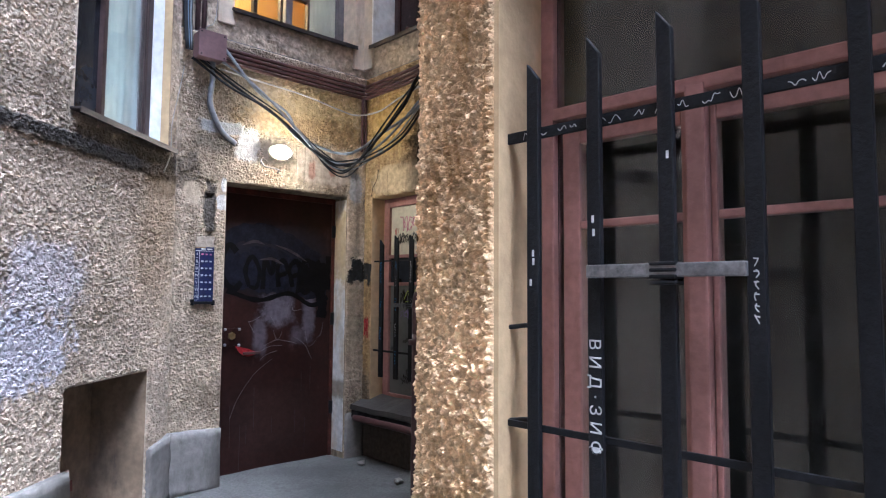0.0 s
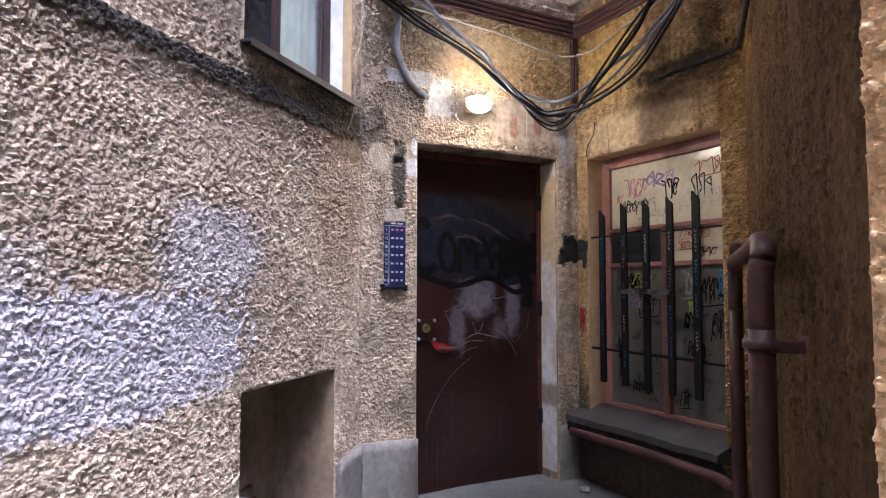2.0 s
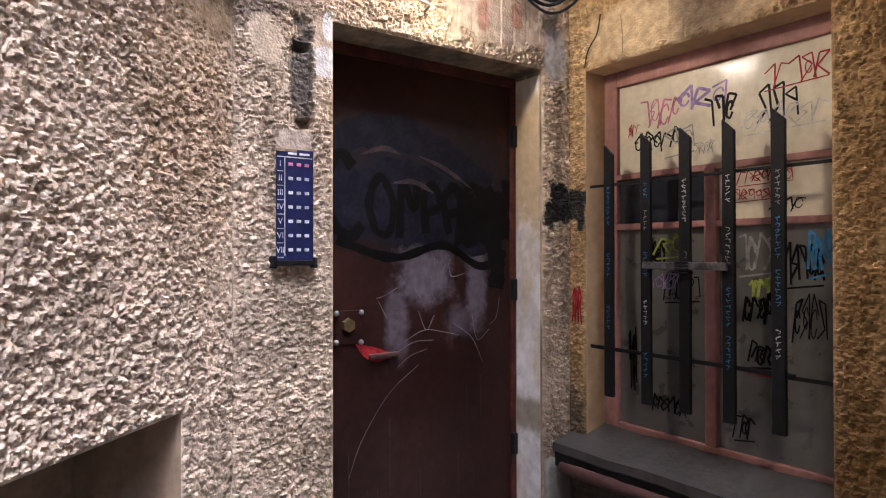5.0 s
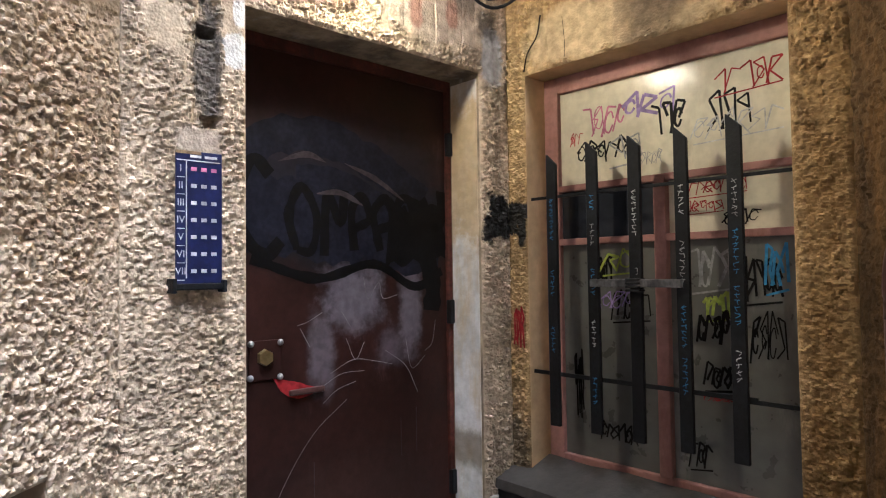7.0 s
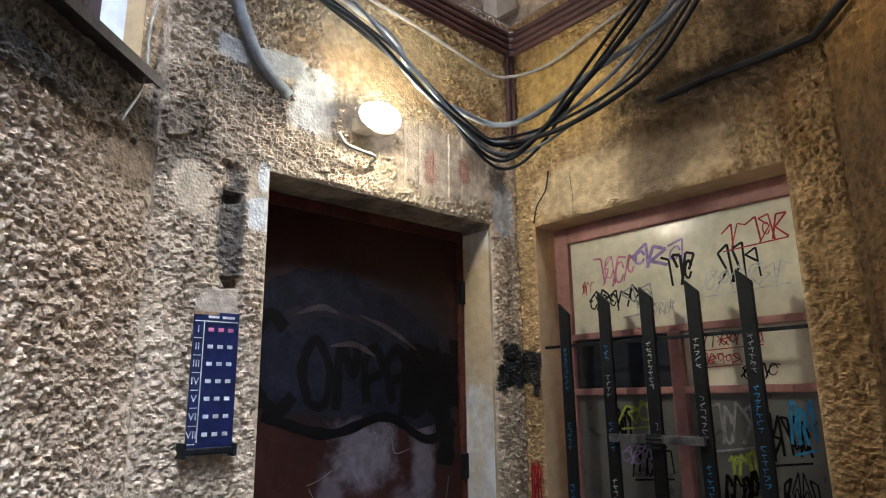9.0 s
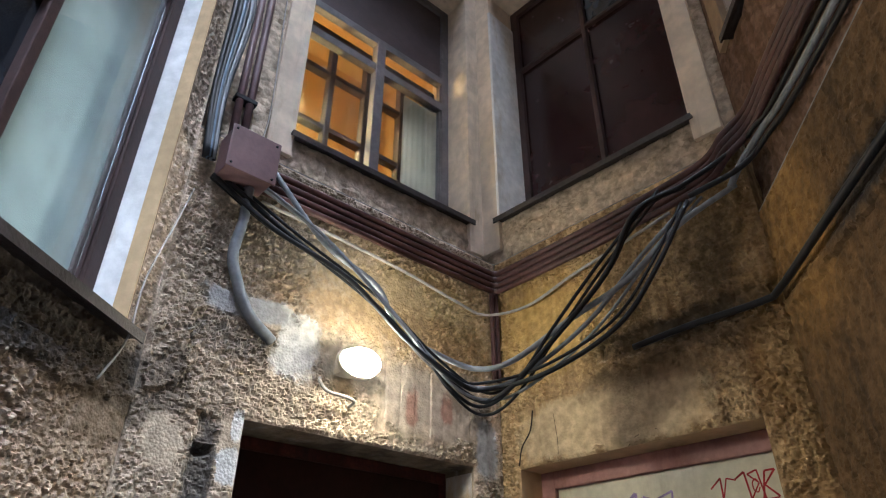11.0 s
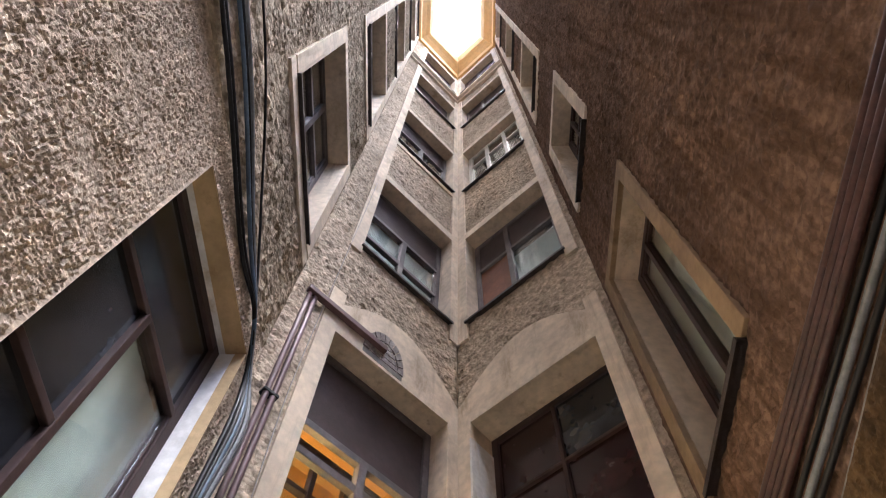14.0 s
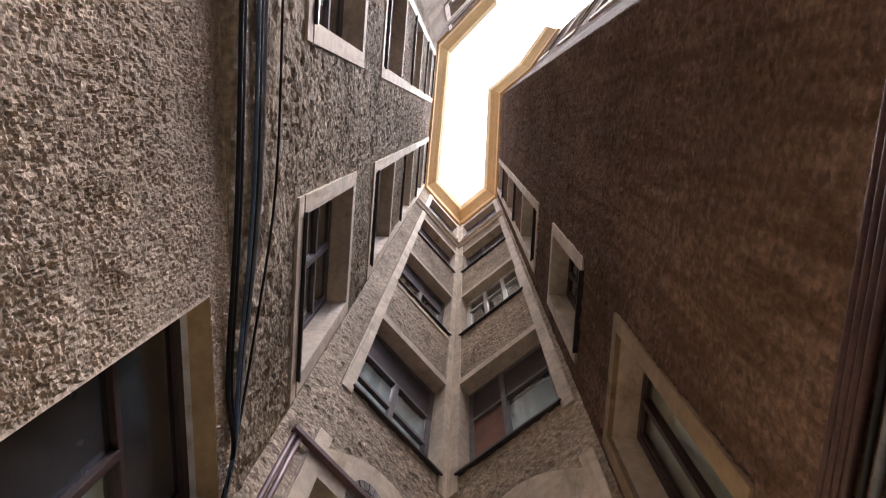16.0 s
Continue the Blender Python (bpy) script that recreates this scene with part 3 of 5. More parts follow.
wall("wall_door", K1, C, -0.06, LEDGE, M["door_wall"], [DOOR], grid=0.0047, relief=0.0225, lump=0.0155, seed=5, reveal=M["door_head"], thick=0.3, soldiers=[(0.86, 1.4, 2.09, 2.37)],
     features=[(0.19, 0.275, 1.64, 2.02, -0.012, 0.75, 0.02), (0.2, 0.268, 1.895, 1.935, -0.05, 0.2, 0.015), (0.215, 0.272, 1.63, 1.672, -0.05, 0.2, 0.012), (0.27, 0.345, 1.8, 2.03, 0.004, 0.1, 0.04),
               (0.05, 0.17, 1.84, 1.99, 0.006, 0.15, 0.05), (0.4, 0.58, 2.17, 2.42, 0.004, 0.12, 0.06), (0.14, 0.46, 2.34, 2.44, 0.012, 0.1, 0.035), (0.6, 0.86, 2.18, 2.38, 0.003, 0.25, 0.06), (1.36, 1.5, 1.98, 2.22, 0.002, 0.2, 0.05),
               (0.14, 0.27, 1.55, 1.635, 0.009, 0.1, 0.03), (0.5, 1.1, 2.42, 2.75, 0.002, 0.35, 0.1), (0.0, 0.14, 2.05, 2.4, 0.012, 0.9, 0.06)], label="stained beige roughcast wall round a steel door")
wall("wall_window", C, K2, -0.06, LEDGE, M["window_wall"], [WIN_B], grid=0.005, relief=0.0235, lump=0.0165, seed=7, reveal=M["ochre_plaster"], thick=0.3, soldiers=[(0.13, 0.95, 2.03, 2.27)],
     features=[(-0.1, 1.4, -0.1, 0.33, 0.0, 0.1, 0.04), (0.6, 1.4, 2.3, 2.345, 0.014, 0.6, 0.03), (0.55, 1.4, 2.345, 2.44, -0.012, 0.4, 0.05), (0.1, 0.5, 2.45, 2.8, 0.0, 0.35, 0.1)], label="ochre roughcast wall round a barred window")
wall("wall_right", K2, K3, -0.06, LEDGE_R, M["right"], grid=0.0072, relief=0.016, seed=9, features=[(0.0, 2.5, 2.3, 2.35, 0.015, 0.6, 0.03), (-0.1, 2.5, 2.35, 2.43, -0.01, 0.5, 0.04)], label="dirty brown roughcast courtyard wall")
wall("wall_pier", K3, K4, -0.06, LEDGE_R, M["pier"], grid=0.003, relief=0.027, lump=0.0175, seed=11, thick=0.04, label="coarse yellow-brown roughcast pier")
wall("wall_diagonal", K4, K5, -0.06, LEDGE_R, M["jamb"], [WIN_D], grid=0.0, seed=13, reveal=M["jamb"], thick=0.3, label="ochre wall round a large barred window")
wall("wall_side", K5, K6, -0.06, LEDGE_R, M["upper_right"], thick=0.3)

U_WIN = [(3.32, 5.12), (6.48, 8.34), (10.05, 11.95), (13.8, 15.6), (17.35, 19.3)]
US, VS, RS = (0.377, 1.427), (0.143, 1.22), (0.2, 0.85)
R_WIN = [(0.19, 0.89, 3.5, 5.36), (0.31, 0.97, 6.6, 8.3), (0.31, 1.0, 10.1, 11.9), (0.31, 1.0, 13.6, 15.4), (0.31, 1.0, 17.2, 19.1)]
sU = lambda y: s_of(UL0, UK1, (-2.0, y))
L_WIN = [(sU(y0), sU(y1), z0, z1) for y0, y1 in ((3.12, 4.24), (0.85, 1.93)) for z0, z1 in ((5.58, 7.4), (9.05, 10.9), (12.55, 14.4), (16.05, 17.9), (19.1, 20.2))]
wall("wall_upper_left", UL0, UK1, LTOP, EAVE, M["upper_left"], L_WIN, grid=0.0235, relief=0.034, lump=0.046, seed=23, thick=0.3, label="grey-brown roughcast upper wall of the light well")
wall("wall_upper_door_side", UK1, UC, LEDGE, EAVE, M["upper"], grid=0.021, relief=0.028, lump=0.055, seed=25, holes=[(US[0], US[1], a, b) for a, b in U_WIN], thick=0.3, label="grey-brown roughcast upper wall with a column of windows")
wall("wall_upper_window_side", UC, UK2, LEDGE, EAVE, M["upper"], grid=0.021, relief=0.028, lump=0.055, seed=27, holes=[(VS[0], VS[1], a, b) for a, b in U_WIN], thick=0.3, label="grey-brown roughcast upper wall with a column of windows")
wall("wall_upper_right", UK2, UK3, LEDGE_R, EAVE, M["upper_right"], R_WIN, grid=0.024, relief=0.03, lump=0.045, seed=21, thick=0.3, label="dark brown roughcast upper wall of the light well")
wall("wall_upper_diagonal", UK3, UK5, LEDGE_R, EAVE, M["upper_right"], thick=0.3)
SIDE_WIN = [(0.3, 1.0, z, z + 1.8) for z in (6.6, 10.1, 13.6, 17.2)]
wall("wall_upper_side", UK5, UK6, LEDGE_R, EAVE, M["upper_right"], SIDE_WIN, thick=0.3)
# the yard goes on behind: unseen far walls, height and tone set for light
BACK_WIN = [(0.45, 1.45, z, z + 1.85) for z in (5.58, 9.05, 12.55, 16.05)] + [(0.45, 1.45, 19.0, 19.7)]
BACK = [UK6, (4.6, -0.9), (9.0, -1.2), (9.0, -9.5), (1.5, -9.5), (-0.8, -1.15), UL0]
for a, b, top in ((BACK[0], BACK[1], EAVE), (BACK[1], BACK[2], 12.0), (BACK[2], BACK[3], 12.0), (BACK[3], BACK[4], 12.0), (BACK[4], BACK[5], EAVE), (BACK[5], BACK[6], EAVE)):
    wall("wall_yard", a, b, -0.06, top, M["upper"] if b == UL0 else M["upper_right"], BACK_WIN if b == UL0 else (), thick=0.3)
wall("wall_left_back", UL0, L0, -0.06, LTOP, M["left"], thick=0.3)

# ledges where the thicker ground-floor walls stop
for nm, pts in (("ledge_door_side", (K1, C, UC, UK1)), ("ledge_window_side", (C, K2, UK2, UC)), ("ledge_right", (K2, K3, UK3, UK2)), ("ledge_pier", (K3, K4, K5, UK5, UK3))):
    bm = bmesh.new()
    top_z = LEDGE_R if nm in ("ledge_right", "ledge_pier") else LEDGE
    lo = [bm.verts.new((x, y, top_z - 0.03)) for x, y in pts]
    hi = [bm.verts.new((x, y, top_z + 0.006)) for x, y in pts]
    bm.faces.new(hi)
    bm.faces.new(lo[::-1])
    for k in range(len(pts)):
        bm.faces.new((lo[k], lo[(k + 1) % len(pts)], hi[(k + 1) % len(pts)], hi[k]))
    bmesh.ops.recalc_face_normals(bm, faces=bm.faces)
    tagged(finish(nm, bm, M["cement"]), "narrow cement ledge on top of the thick lower wall", "ledge", kind="structure")

# eaves: a coved orange cornice round the top
ring = [(-0.8, -1.15), UL0, UK1, UC, UK2, UK3, UK5, UK6]


def inset(pts, d):
    out = []
    for k, p in enumerate(pts):
        dirs = []
        for a, b in ((k - 1, k), (k, k + 1)):
            if a >= 0 and b < len(pts):
                v = Vector((pts[b][0] - pts[a][0], pts[b][1] - pts[a][1])).normalized()
                dirs.append(Vector((v.y, -v.x)))
        n = sum(dirs, Vector((0, 0)))
        n = n.normalized() / max(0.4, n.normalized().dot(dirs[0]))
        out.append((p[0] + n.x * d, p[1] + n.y * d))
    return out


for nm, profile, mt, lab in (("cornice", [(0.0, 19.75), (0.07, 19.8), (0.09, 20.15), (0.2, 20.35), (0.3, 20.5), (0.36, 20.75), (0.38, 20.95), (-0.1, 21.0)], M["orange"], "orange painted coved cornice under the eaves"),
                             ("string_course", [(0.0, 16.42), (0.06, 16.45), (0.06, 16.6), (0.12, 16.66), (0.12, 16.76), (-0.02, 16.8)], M["plaster"], "cream moulded string course")):
    bm = bmesh.new()
    pts = ring if nm == "cornice" else ring[2:5]
    loops = [[bm.verts.new((x, y, z)) for x, y in inset(pts, d)] for d, z in profile]
    for a, b in zip(loops, loops[1:]):
        for k in range(len(pts) - 1):
            bm.faces.new((a[k], a[k + 1], b[k + 1], b[k]))
    bmesh.ops.recalc_face_normals(bm, faces=bm.faces)
    tagged(finish(nm, bm, mt), lab, "cornice", kind="structure")


# roofs over the houses round the yard
LINE = [BACK[4], BACK[5], UL0, UK1, UC, UK2, UK3, UK5, UK6, BACK[1]]
back_line = [(-4.5, -9.5), (-7.0, -1.5), (-8.0, 1.0), (-8.0, 7.0), (-0.8, 11.5), (6.0, 7.5), (7.0, 4.5), (7.0, 3.5), (7.0, 3.0), (7.0, 2.6)]
bm = bmesh.new()
v = [[bm.verts.new((x, y, z)) for x, y in ln] for ln, z in ((inset(LINE, 0.0), EAVE + 0.004), (back_line, EAVE + 1.6), (back_line, -0.06))]
for lo, hi in ((v[0], v[1]), (v[1], v[2])):
    for k in range(len(LINE) - 1):
        bm.faces.new((lo[k], lo[k + 1], hi[k + 1], hi[k]))
bmesh.ops.recalc_face_normals(bm, faces=bm.faces)
tagged(finish("roof", bm, M["roof"]), "plain grey sheet roof of the houses round the light well", "roof", kind="structure")


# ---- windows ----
# shallow added box in place of the room behind a window
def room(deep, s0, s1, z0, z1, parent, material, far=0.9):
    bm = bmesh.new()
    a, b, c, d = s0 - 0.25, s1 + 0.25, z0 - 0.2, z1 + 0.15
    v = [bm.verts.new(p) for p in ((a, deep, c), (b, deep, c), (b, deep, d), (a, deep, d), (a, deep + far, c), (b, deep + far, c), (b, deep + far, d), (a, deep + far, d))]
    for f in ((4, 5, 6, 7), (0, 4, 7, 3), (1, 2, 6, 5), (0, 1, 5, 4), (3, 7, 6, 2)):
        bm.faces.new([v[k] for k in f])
    return part("room_lining", bm, material, parent, "plain box in place of the room behind the window")


WINDOWS = 0


def window(p, q, s0, s1, z0, z1, deep, frame_mat, cols=(0.5,), rows=(0.7,), width=0.055, panels=(), inside="dark", sill=True, surround=0.0,
           label="brown-framed window", glass_mat=None, sill_mat=None, curtain=None, thick=0.3, bar=0.03, open_top=False, whole=(), with_room=True, tbar=0.0, foot=True, sash=0.022, band_mat=None):
    """panels: (column, row, material) of the grid cells that are boarded. Cells count from the first column and the bottom."""
    global WINDOWS
    WINDOWS += 1
    m = frame_of(p, q)
    bm = boxes((s0, s0 + width, deep, deep + 0.06, z0, z1), (s1 - width, s1, deep, deep + 0.06, z0, z1), (s0 + width, s1 - width, deep, deep + 0.06, z0, z0 + width),
               (s0 + width, s1 - width, deep, deep + 0.06, z1 - width, z1), bevel=0.006)
    top = finish(f"window_{WINDOWS}", bm, frame_mat, m)
    tagged(top, label, "window", kind="structure")
    xs = [s0 + width] + [s0 + (s1 - s0) * c for c in cols] + [s1 - width]
    zs = [z0 + width] + [z0 + (z1 - z0) * r for r in rows] + [z1 - width]
    for x in xs[1:-1]:
        part("mullion", box(bmesh.new(), x - bar, x + bar, deep - 0.008, deep + 0.05, z0 + width, zs[-2] if open_top else z1 - width, 0.006), frame_mat, top)
    for z in zs[1:-1]:
        ends = [xs[i + e] for i in range(len(xs) - 1) if i not in whole or z == zs[-2] for e in (0, 1)]
        part("transom", box(bmesh.new(), min(ends), max(ends), deep - 0.004, deep + 0.046, z - (tbar or bar * 0.9), z + (tbar or bar * 0.9), 0.004), frame_mat, top)
    boarded = {(c, r): mt for c, r, mt in panels}
    for i in range(len(xs) - 1):
        for j in range(len(zs) - 1):
            mt = boarded.get((i, j))
            xa, xb = xs[i], xs[i + 1]
            za, zb = zs[j], zs[j + 1]
            if i in whole and j < len(zs) - 2:
                if j:
                    continue
                zb = zs[-2]
            if open_top and j == len(zs) - 2:
                if i:
                    continue
                xb = xs[-1]
            y = deep + 0.022
            if mt:
                part("panel", box(bmesh.new(), xa, xb, y, y + 0.012, za, zb), mt, top)
                continue
            holder = top
            if sash:
                holder = part("sash", boxes((xa, xa + sash, y - 0.012, y + 0.02, za, zb), (xb - sash, xb, y - 0.012, y + 0.02, za, zb), (xa + sash, xb - sash, y - 0.012, y + 0.02, za, za + sash), (xa + sash, xb - sash, y - 0.012, y + 0.02, zb - sash, zb)), frame_mat, top)
            part("pane", box(bmesh.new(), xa + sash, xb - sash, y, y + 0.005, za + sash, zb - sash), glass_mat or M["glass"], holder).visible_shadow = False
    if sill:
        bm = bmesh.new()
        box(bm, s0 - 0.02, s1 + 0.02, -0.05, deep, z0 - 0.01, z0 + 0.004, 0.003)
        box(bm, s0 - 0.02, s1 + 0.02, -0.054, -0.047, z0 - 0.026, z0 + 0.004)
        part("window_sill", bm, sill_mat or M["metal_sill"], top)
    if surround:
        w = surround
        bm = boxes((s0 - w, s0, -0.03, 0.01, z0 - 0.0, z1 + w), (s1, s1 + w, -0.03, 0.01, z0 - 0.0, z1 + w), (s0, s1, -0.03, 0.01, z1, z1 + w), *([(s0 - w, s1 + w, -0.03, 0.01, z0 - w - 0.03, z0 - 0.03)] if foot else []), bevel=0.004)
        part("window_surround", bm, band_mat or M["plaster"], top, "cream smooth plaster band round the window")
    if curtain:
        bm = bmesh.new()
        n = 60
        c0, c1, d0, d1 = curtain[0], curtain[1], curtain[2], curtain[3]
        rowa = [bm.verts.new((s0 + (s1 - s0) * (c0 + (c1 - c0) * k / n), deep + 0.075 + 0.0012 * math.sin(k * 0.8), z0 + (z1 - z0) * d0)) for k in range(n + 1)]
        rowb = [bm.verts.new((s0 + (s1 - s0) * (c0 + (c1 - c0) * k / n), deep + 0.075 + 0.0012 * math.sin(k * 0.8 + 0.3), z0 + (z1 - z0) * d1)) for k in range(n + 1)]
        for k in range(n):
            bm.faces.new((rowa[k], rowa[k + 1], rowb[k + 1], rowb[k]))
        part("curtain", bm, curtain[4], top, "curtain sheet hung behind the panes", smooth=True)
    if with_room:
        room(max(thick, deep + 0.07), s0, s1, z0, z1, top, M["warm_room"] if inside == "warm" else M["room_shade"])
    return top


# ground floor
win_left = window(L0, K1, *W_LEFT, 0.13, M["brown_frame"], cols=(0.455,), rows=(0.41, 0.73), width=0.06, thick=0.34, open_top=True, whole=(1,), bar=0.018, sash=0.008, panels=[(0, 0, M["sky_tint_pane"]), (0, 1, M["sky_tint_pane"]), (0, 2, M["sky_tint_pane"])], curtain=(0.46, 1.0, 0.0, 0.73, M["curtain"]), label="brown-framed window with a drawn pale curtain")
win_b = window(C, K2, WIN_B[0], WIN_B[1] + 0.055, WIN_B[2], WIN_B[3], 0.122, M["pink"], cols=(0.489,), rows=(0.575, 0.71), width=0.07, panels=[(0, 2, M["board"]), (1, 1, M["board"]), (0, 1, M["sky_tint_pane"]), (0, 0, M["film"]), (1, 0, M["film"])], thick=0.3, sill=False, bar=0.024, tbar=0.013, open_top=True, label="pink-framed window behind iron bars, boarded at the top")
# its curtain sheet is near black to paint in the dim interior
win_d = window(K4, K5, *WIN_D, 0.18, M["pink"], cols=(0.382,), rows=(0.662,), width=0.04, thick=0.3, sill=False, bar=0.023, tbar=0.016, open_top=True, sash=0.0, curtain=(0.0, 1.0, 0.0, 1.0, M["interior_shade"]), label="large pink-framed window behind iron bars")
for a, b in ((0.075, 0.41), (0.462, 1.06)):
    wa, wb = (0.05, 0.014) if a < 0.2 else (0.014, 0.05)
    bm = boxes((a, a + wa, 0.195, 0.235, 0.41, 1.7), (b - wb, b, 0.195, 0.235, 0.41, 1.7), (a + wa, b - wb, 0.195, 0.235, 1.655, 1.7), (a + wa, b - wb, 0.195, 0.235, 0.41, 0.46), (a + wa, b - wb, 0.198, 0.232, 1.432, 1.452), bevel=0.004)
    part("sash", bm, M["pink"], win_d, "peeling pink sash")
# upper floors
a1 = window(UK1, UC, *US, *U_WIN[0], 0.14, M["grey_frame"], cols=(0.5,), rows=(0.5, 0.62), panels=[(0, 2, M["grey_panel"])], inside="warm", sash=0.01, open_top=True, curtain=(0.72, 1.0, 0.0, 0.5, M["board"]), label="old grey-brown window with a warm lit room behind")
b1 = window(UC, UK2, *VS, *U_WIN[0], 0.2, M["brown_frame"], cols=(0.5,), rows=(0.68,), bar=0.014, panels=[(0, 0, M["maroon_gloss"]), (1, 0, M["maroon_gloss"]), (0, 1, M["maroon_gloss"]), (1, 1, M["sky_tint_pane"])], label="dark wide window with maroon curtains")
for k, (z0, z1) in enumerate(U_WIN[1:]):
    window(UK1, UC, *US, z0, z1, 0.14, M["grey_frame"], cols=(0.5,), rows=(0.35, 0.64), open_top=True, panels=[(0, 2, M["grey_panel"])], curtain=(0.0, 1.0, 0.0, 0.64, M["curtain"]) if k == 0 else None, label="brown window with boarded top lights")
    if k == 1:
        window(UC, UK2, *VS, z0, z1, 0.12, M["white_frame"], cols=(0.35, 0.68), rows=(0.7,), label="white-framed window")
    else:
        window(UC, UK2, *VS, z0, z1, 0.14, M["grey_frame"], cols=(0.42,), rows=(0.64,), panels=[(0, 1, M["grey_panel"]), (1, 1, M["grey_panel"])] + ([(0, 0, M["rust_panel"])] if k == 0 else []), curtain=(0.42, 1.0, 0.0, 0.6, M["curtain"]) if k == 0 else None, label="brown window with boarded top lights")
for k, (s0, s1, z0, z1) in enumerate(R_WIN):
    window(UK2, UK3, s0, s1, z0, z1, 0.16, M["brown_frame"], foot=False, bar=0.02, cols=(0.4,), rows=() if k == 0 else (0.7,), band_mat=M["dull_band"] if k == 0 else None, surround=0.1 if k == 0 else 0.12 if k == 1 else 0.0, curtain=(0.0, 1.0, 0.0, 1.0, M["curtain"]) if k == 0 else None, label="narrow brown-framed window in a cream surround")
for k, (s0, s1, z0, z1) in enumerate(L_WIN):
    window(UL0, UK1, s0, s1, z0, z1, 0.16, M["grey_frame"], cols=(0.5,), rows=(0.68,), surround=0.13 if k % 5 == 0 else 0.0, label="grey-framed window in a cream surround")


for w in BACK_WIN:
    window((-0.8, -1.15), UL0, *w, 0.16, M["grey_frame"], surround=0.13, label="grey-framed window in a cream surround")
for w in SIDE_WIN:
    window(UK5, UK6, *w, 0.18, M["brown_frame"], surround=0.12, label="narrow brown-framed window in a cream surround")


# cream bands that tie the window columns together
def band(p, q, name, items):
    bm = boxes(*[(a, b, -0.03, 0.004, c, d) for a, b, c, d in items], bevel=0.004)
    return tagged(finish(name, bm, M["plaster"], frame_of(p, q)), "cream smooth plaster pilaster band between windows", "plaster band", kind="structure")


lu, lv = math.dist(UK1, UC), math.dist(UC, UK2)
band(UK1, UC, "trim_door_side", [(0.255, US[0], 3.2, 5.6), (US[1], lu, 3.14, 5.16), (US[1], lu, 6.22, 19.7), (0.255, US[0], 6.35, 19.7)] + [(US[0], US[1], b, b + 0.16) for a, b in U_WIN[1:]] + [(US[0], US[1], 8.34 + 1.5, 8.34 + 1.6)])
band(UC, UK2, "trim_window_side", [(0.0, VS[0], 3.14, 5.16), (0.0, VS[0], 6.22, 19.7), (VS[1], VS[1] + 0.12, 3.2, 5.6), (VS[1], VS[1] + 0.12, 6.35, 19.7)] + [(VS[0], VS[1], b, b + 0.16) for a, b in U_WIN[1:]])
band(UL0, UK1, "trim_left", [(s - 0.13, s, 8.9, 19.7) for s in (L_WIN[1][0], L_WIN[6][0])] + [(s, s + 0.13, 8.9, 19.7) for s in (L_WIN[1][1], L_WIN[6][1])] + [(w[0] - 0.13, w[1] + 0.13, 8.76, 8.9) for w in (L_WIN[1], L_WIN[6])] + [(w[0], w[1], w[3], w[3] + 0.13) for k, w in enumerate(L_WIN) if k % 5])
band(UK2, UK3, "trim_right", [(0.19, 0.31, 9.9, 19.7), (1.0, 1.12, 9.9, 19.7), (0.19, 1.12, 9.78, 9.9)] + [(0.31, 1.0, w[3], w[3] + 0.13) for w in R_WIN[2:]])


def arch(p, q, s0, s1, z0, rise):
    bm = bmesh.new()
    n = 20
    low = [(s0 - 0.122, z0), (s1 + 0.122, z0)]
    pts = [(s0 - 0.122 + (s1 - s0 + 0.244) * k / n, z0 + 0.22 + rise * math.sin(math.pi * k / n)) for k in range(n + 1)]
    outline = low + pts[::-1]
    f0 = [bm.verts.new((x, -0.027, z)) for x, z in outline]
    f1 = [bm.verts.new((x, 0.01, z)) for x, z in outline]
    bm.faces.new(f0)
    bm.faces.new(f1[::-1])
    for k in range(len(outline)):
        bm.faces.new((f0[k], f1[k], f1[(k + 1) % len(outline)], f0[(k + 1) % len(outline)]))
    bmesh.ops.recalc_face_normals(bm, faces=bm.faces)
    tagged(finish("trim_arch", bm, M["plaster"], frame_of(p, q)), "cream plaster arch panel over the window", "plaster arch", kind="structure")


arch(UK1, UC, *US, 5.12, 0.42)
arch(UC, UK2, *VS, 5.12, 0.42)
vent = surface("old_grey_brick", (0.27, 0.24, 0.23), 0.9, big=9, fine=50, spread=0.3, grain=0.3, bump=0.5, bump_scale=60)
vent_arch = tagged(finish("trim_vent_arch", boxes((0.61, 0.97, -0.029, 0.0, 5.15, 5.2)), M["cement"], frame_of(UK1, UC)), "small brick arch of a closed vent", "brick arch", kind="structure")


def slab(name, outline, y0, y1, mt, parent):
    """A thin piece with the outline (x, z), front face at y0."""
    bm = bmesh.new()
    f0, f1 = [bm.verts.new((x, y0, z)) for x, z in outline], [bm.verts.new((x, y1, z)) for x, z in outline]
    bm.faces.new(f0)
    bm.faces.new(f1[::-1])
    for k in range(len(outline)):
        bm.faces.new((f0[k], f1[k], f1[(k + 1) % len(outline)], f0[(k + 1) % len(outline)]))
    bmesh.ops.recalc_face_normals(bm, faces=bm.faces)
    return part(name, bm, mt, parent)


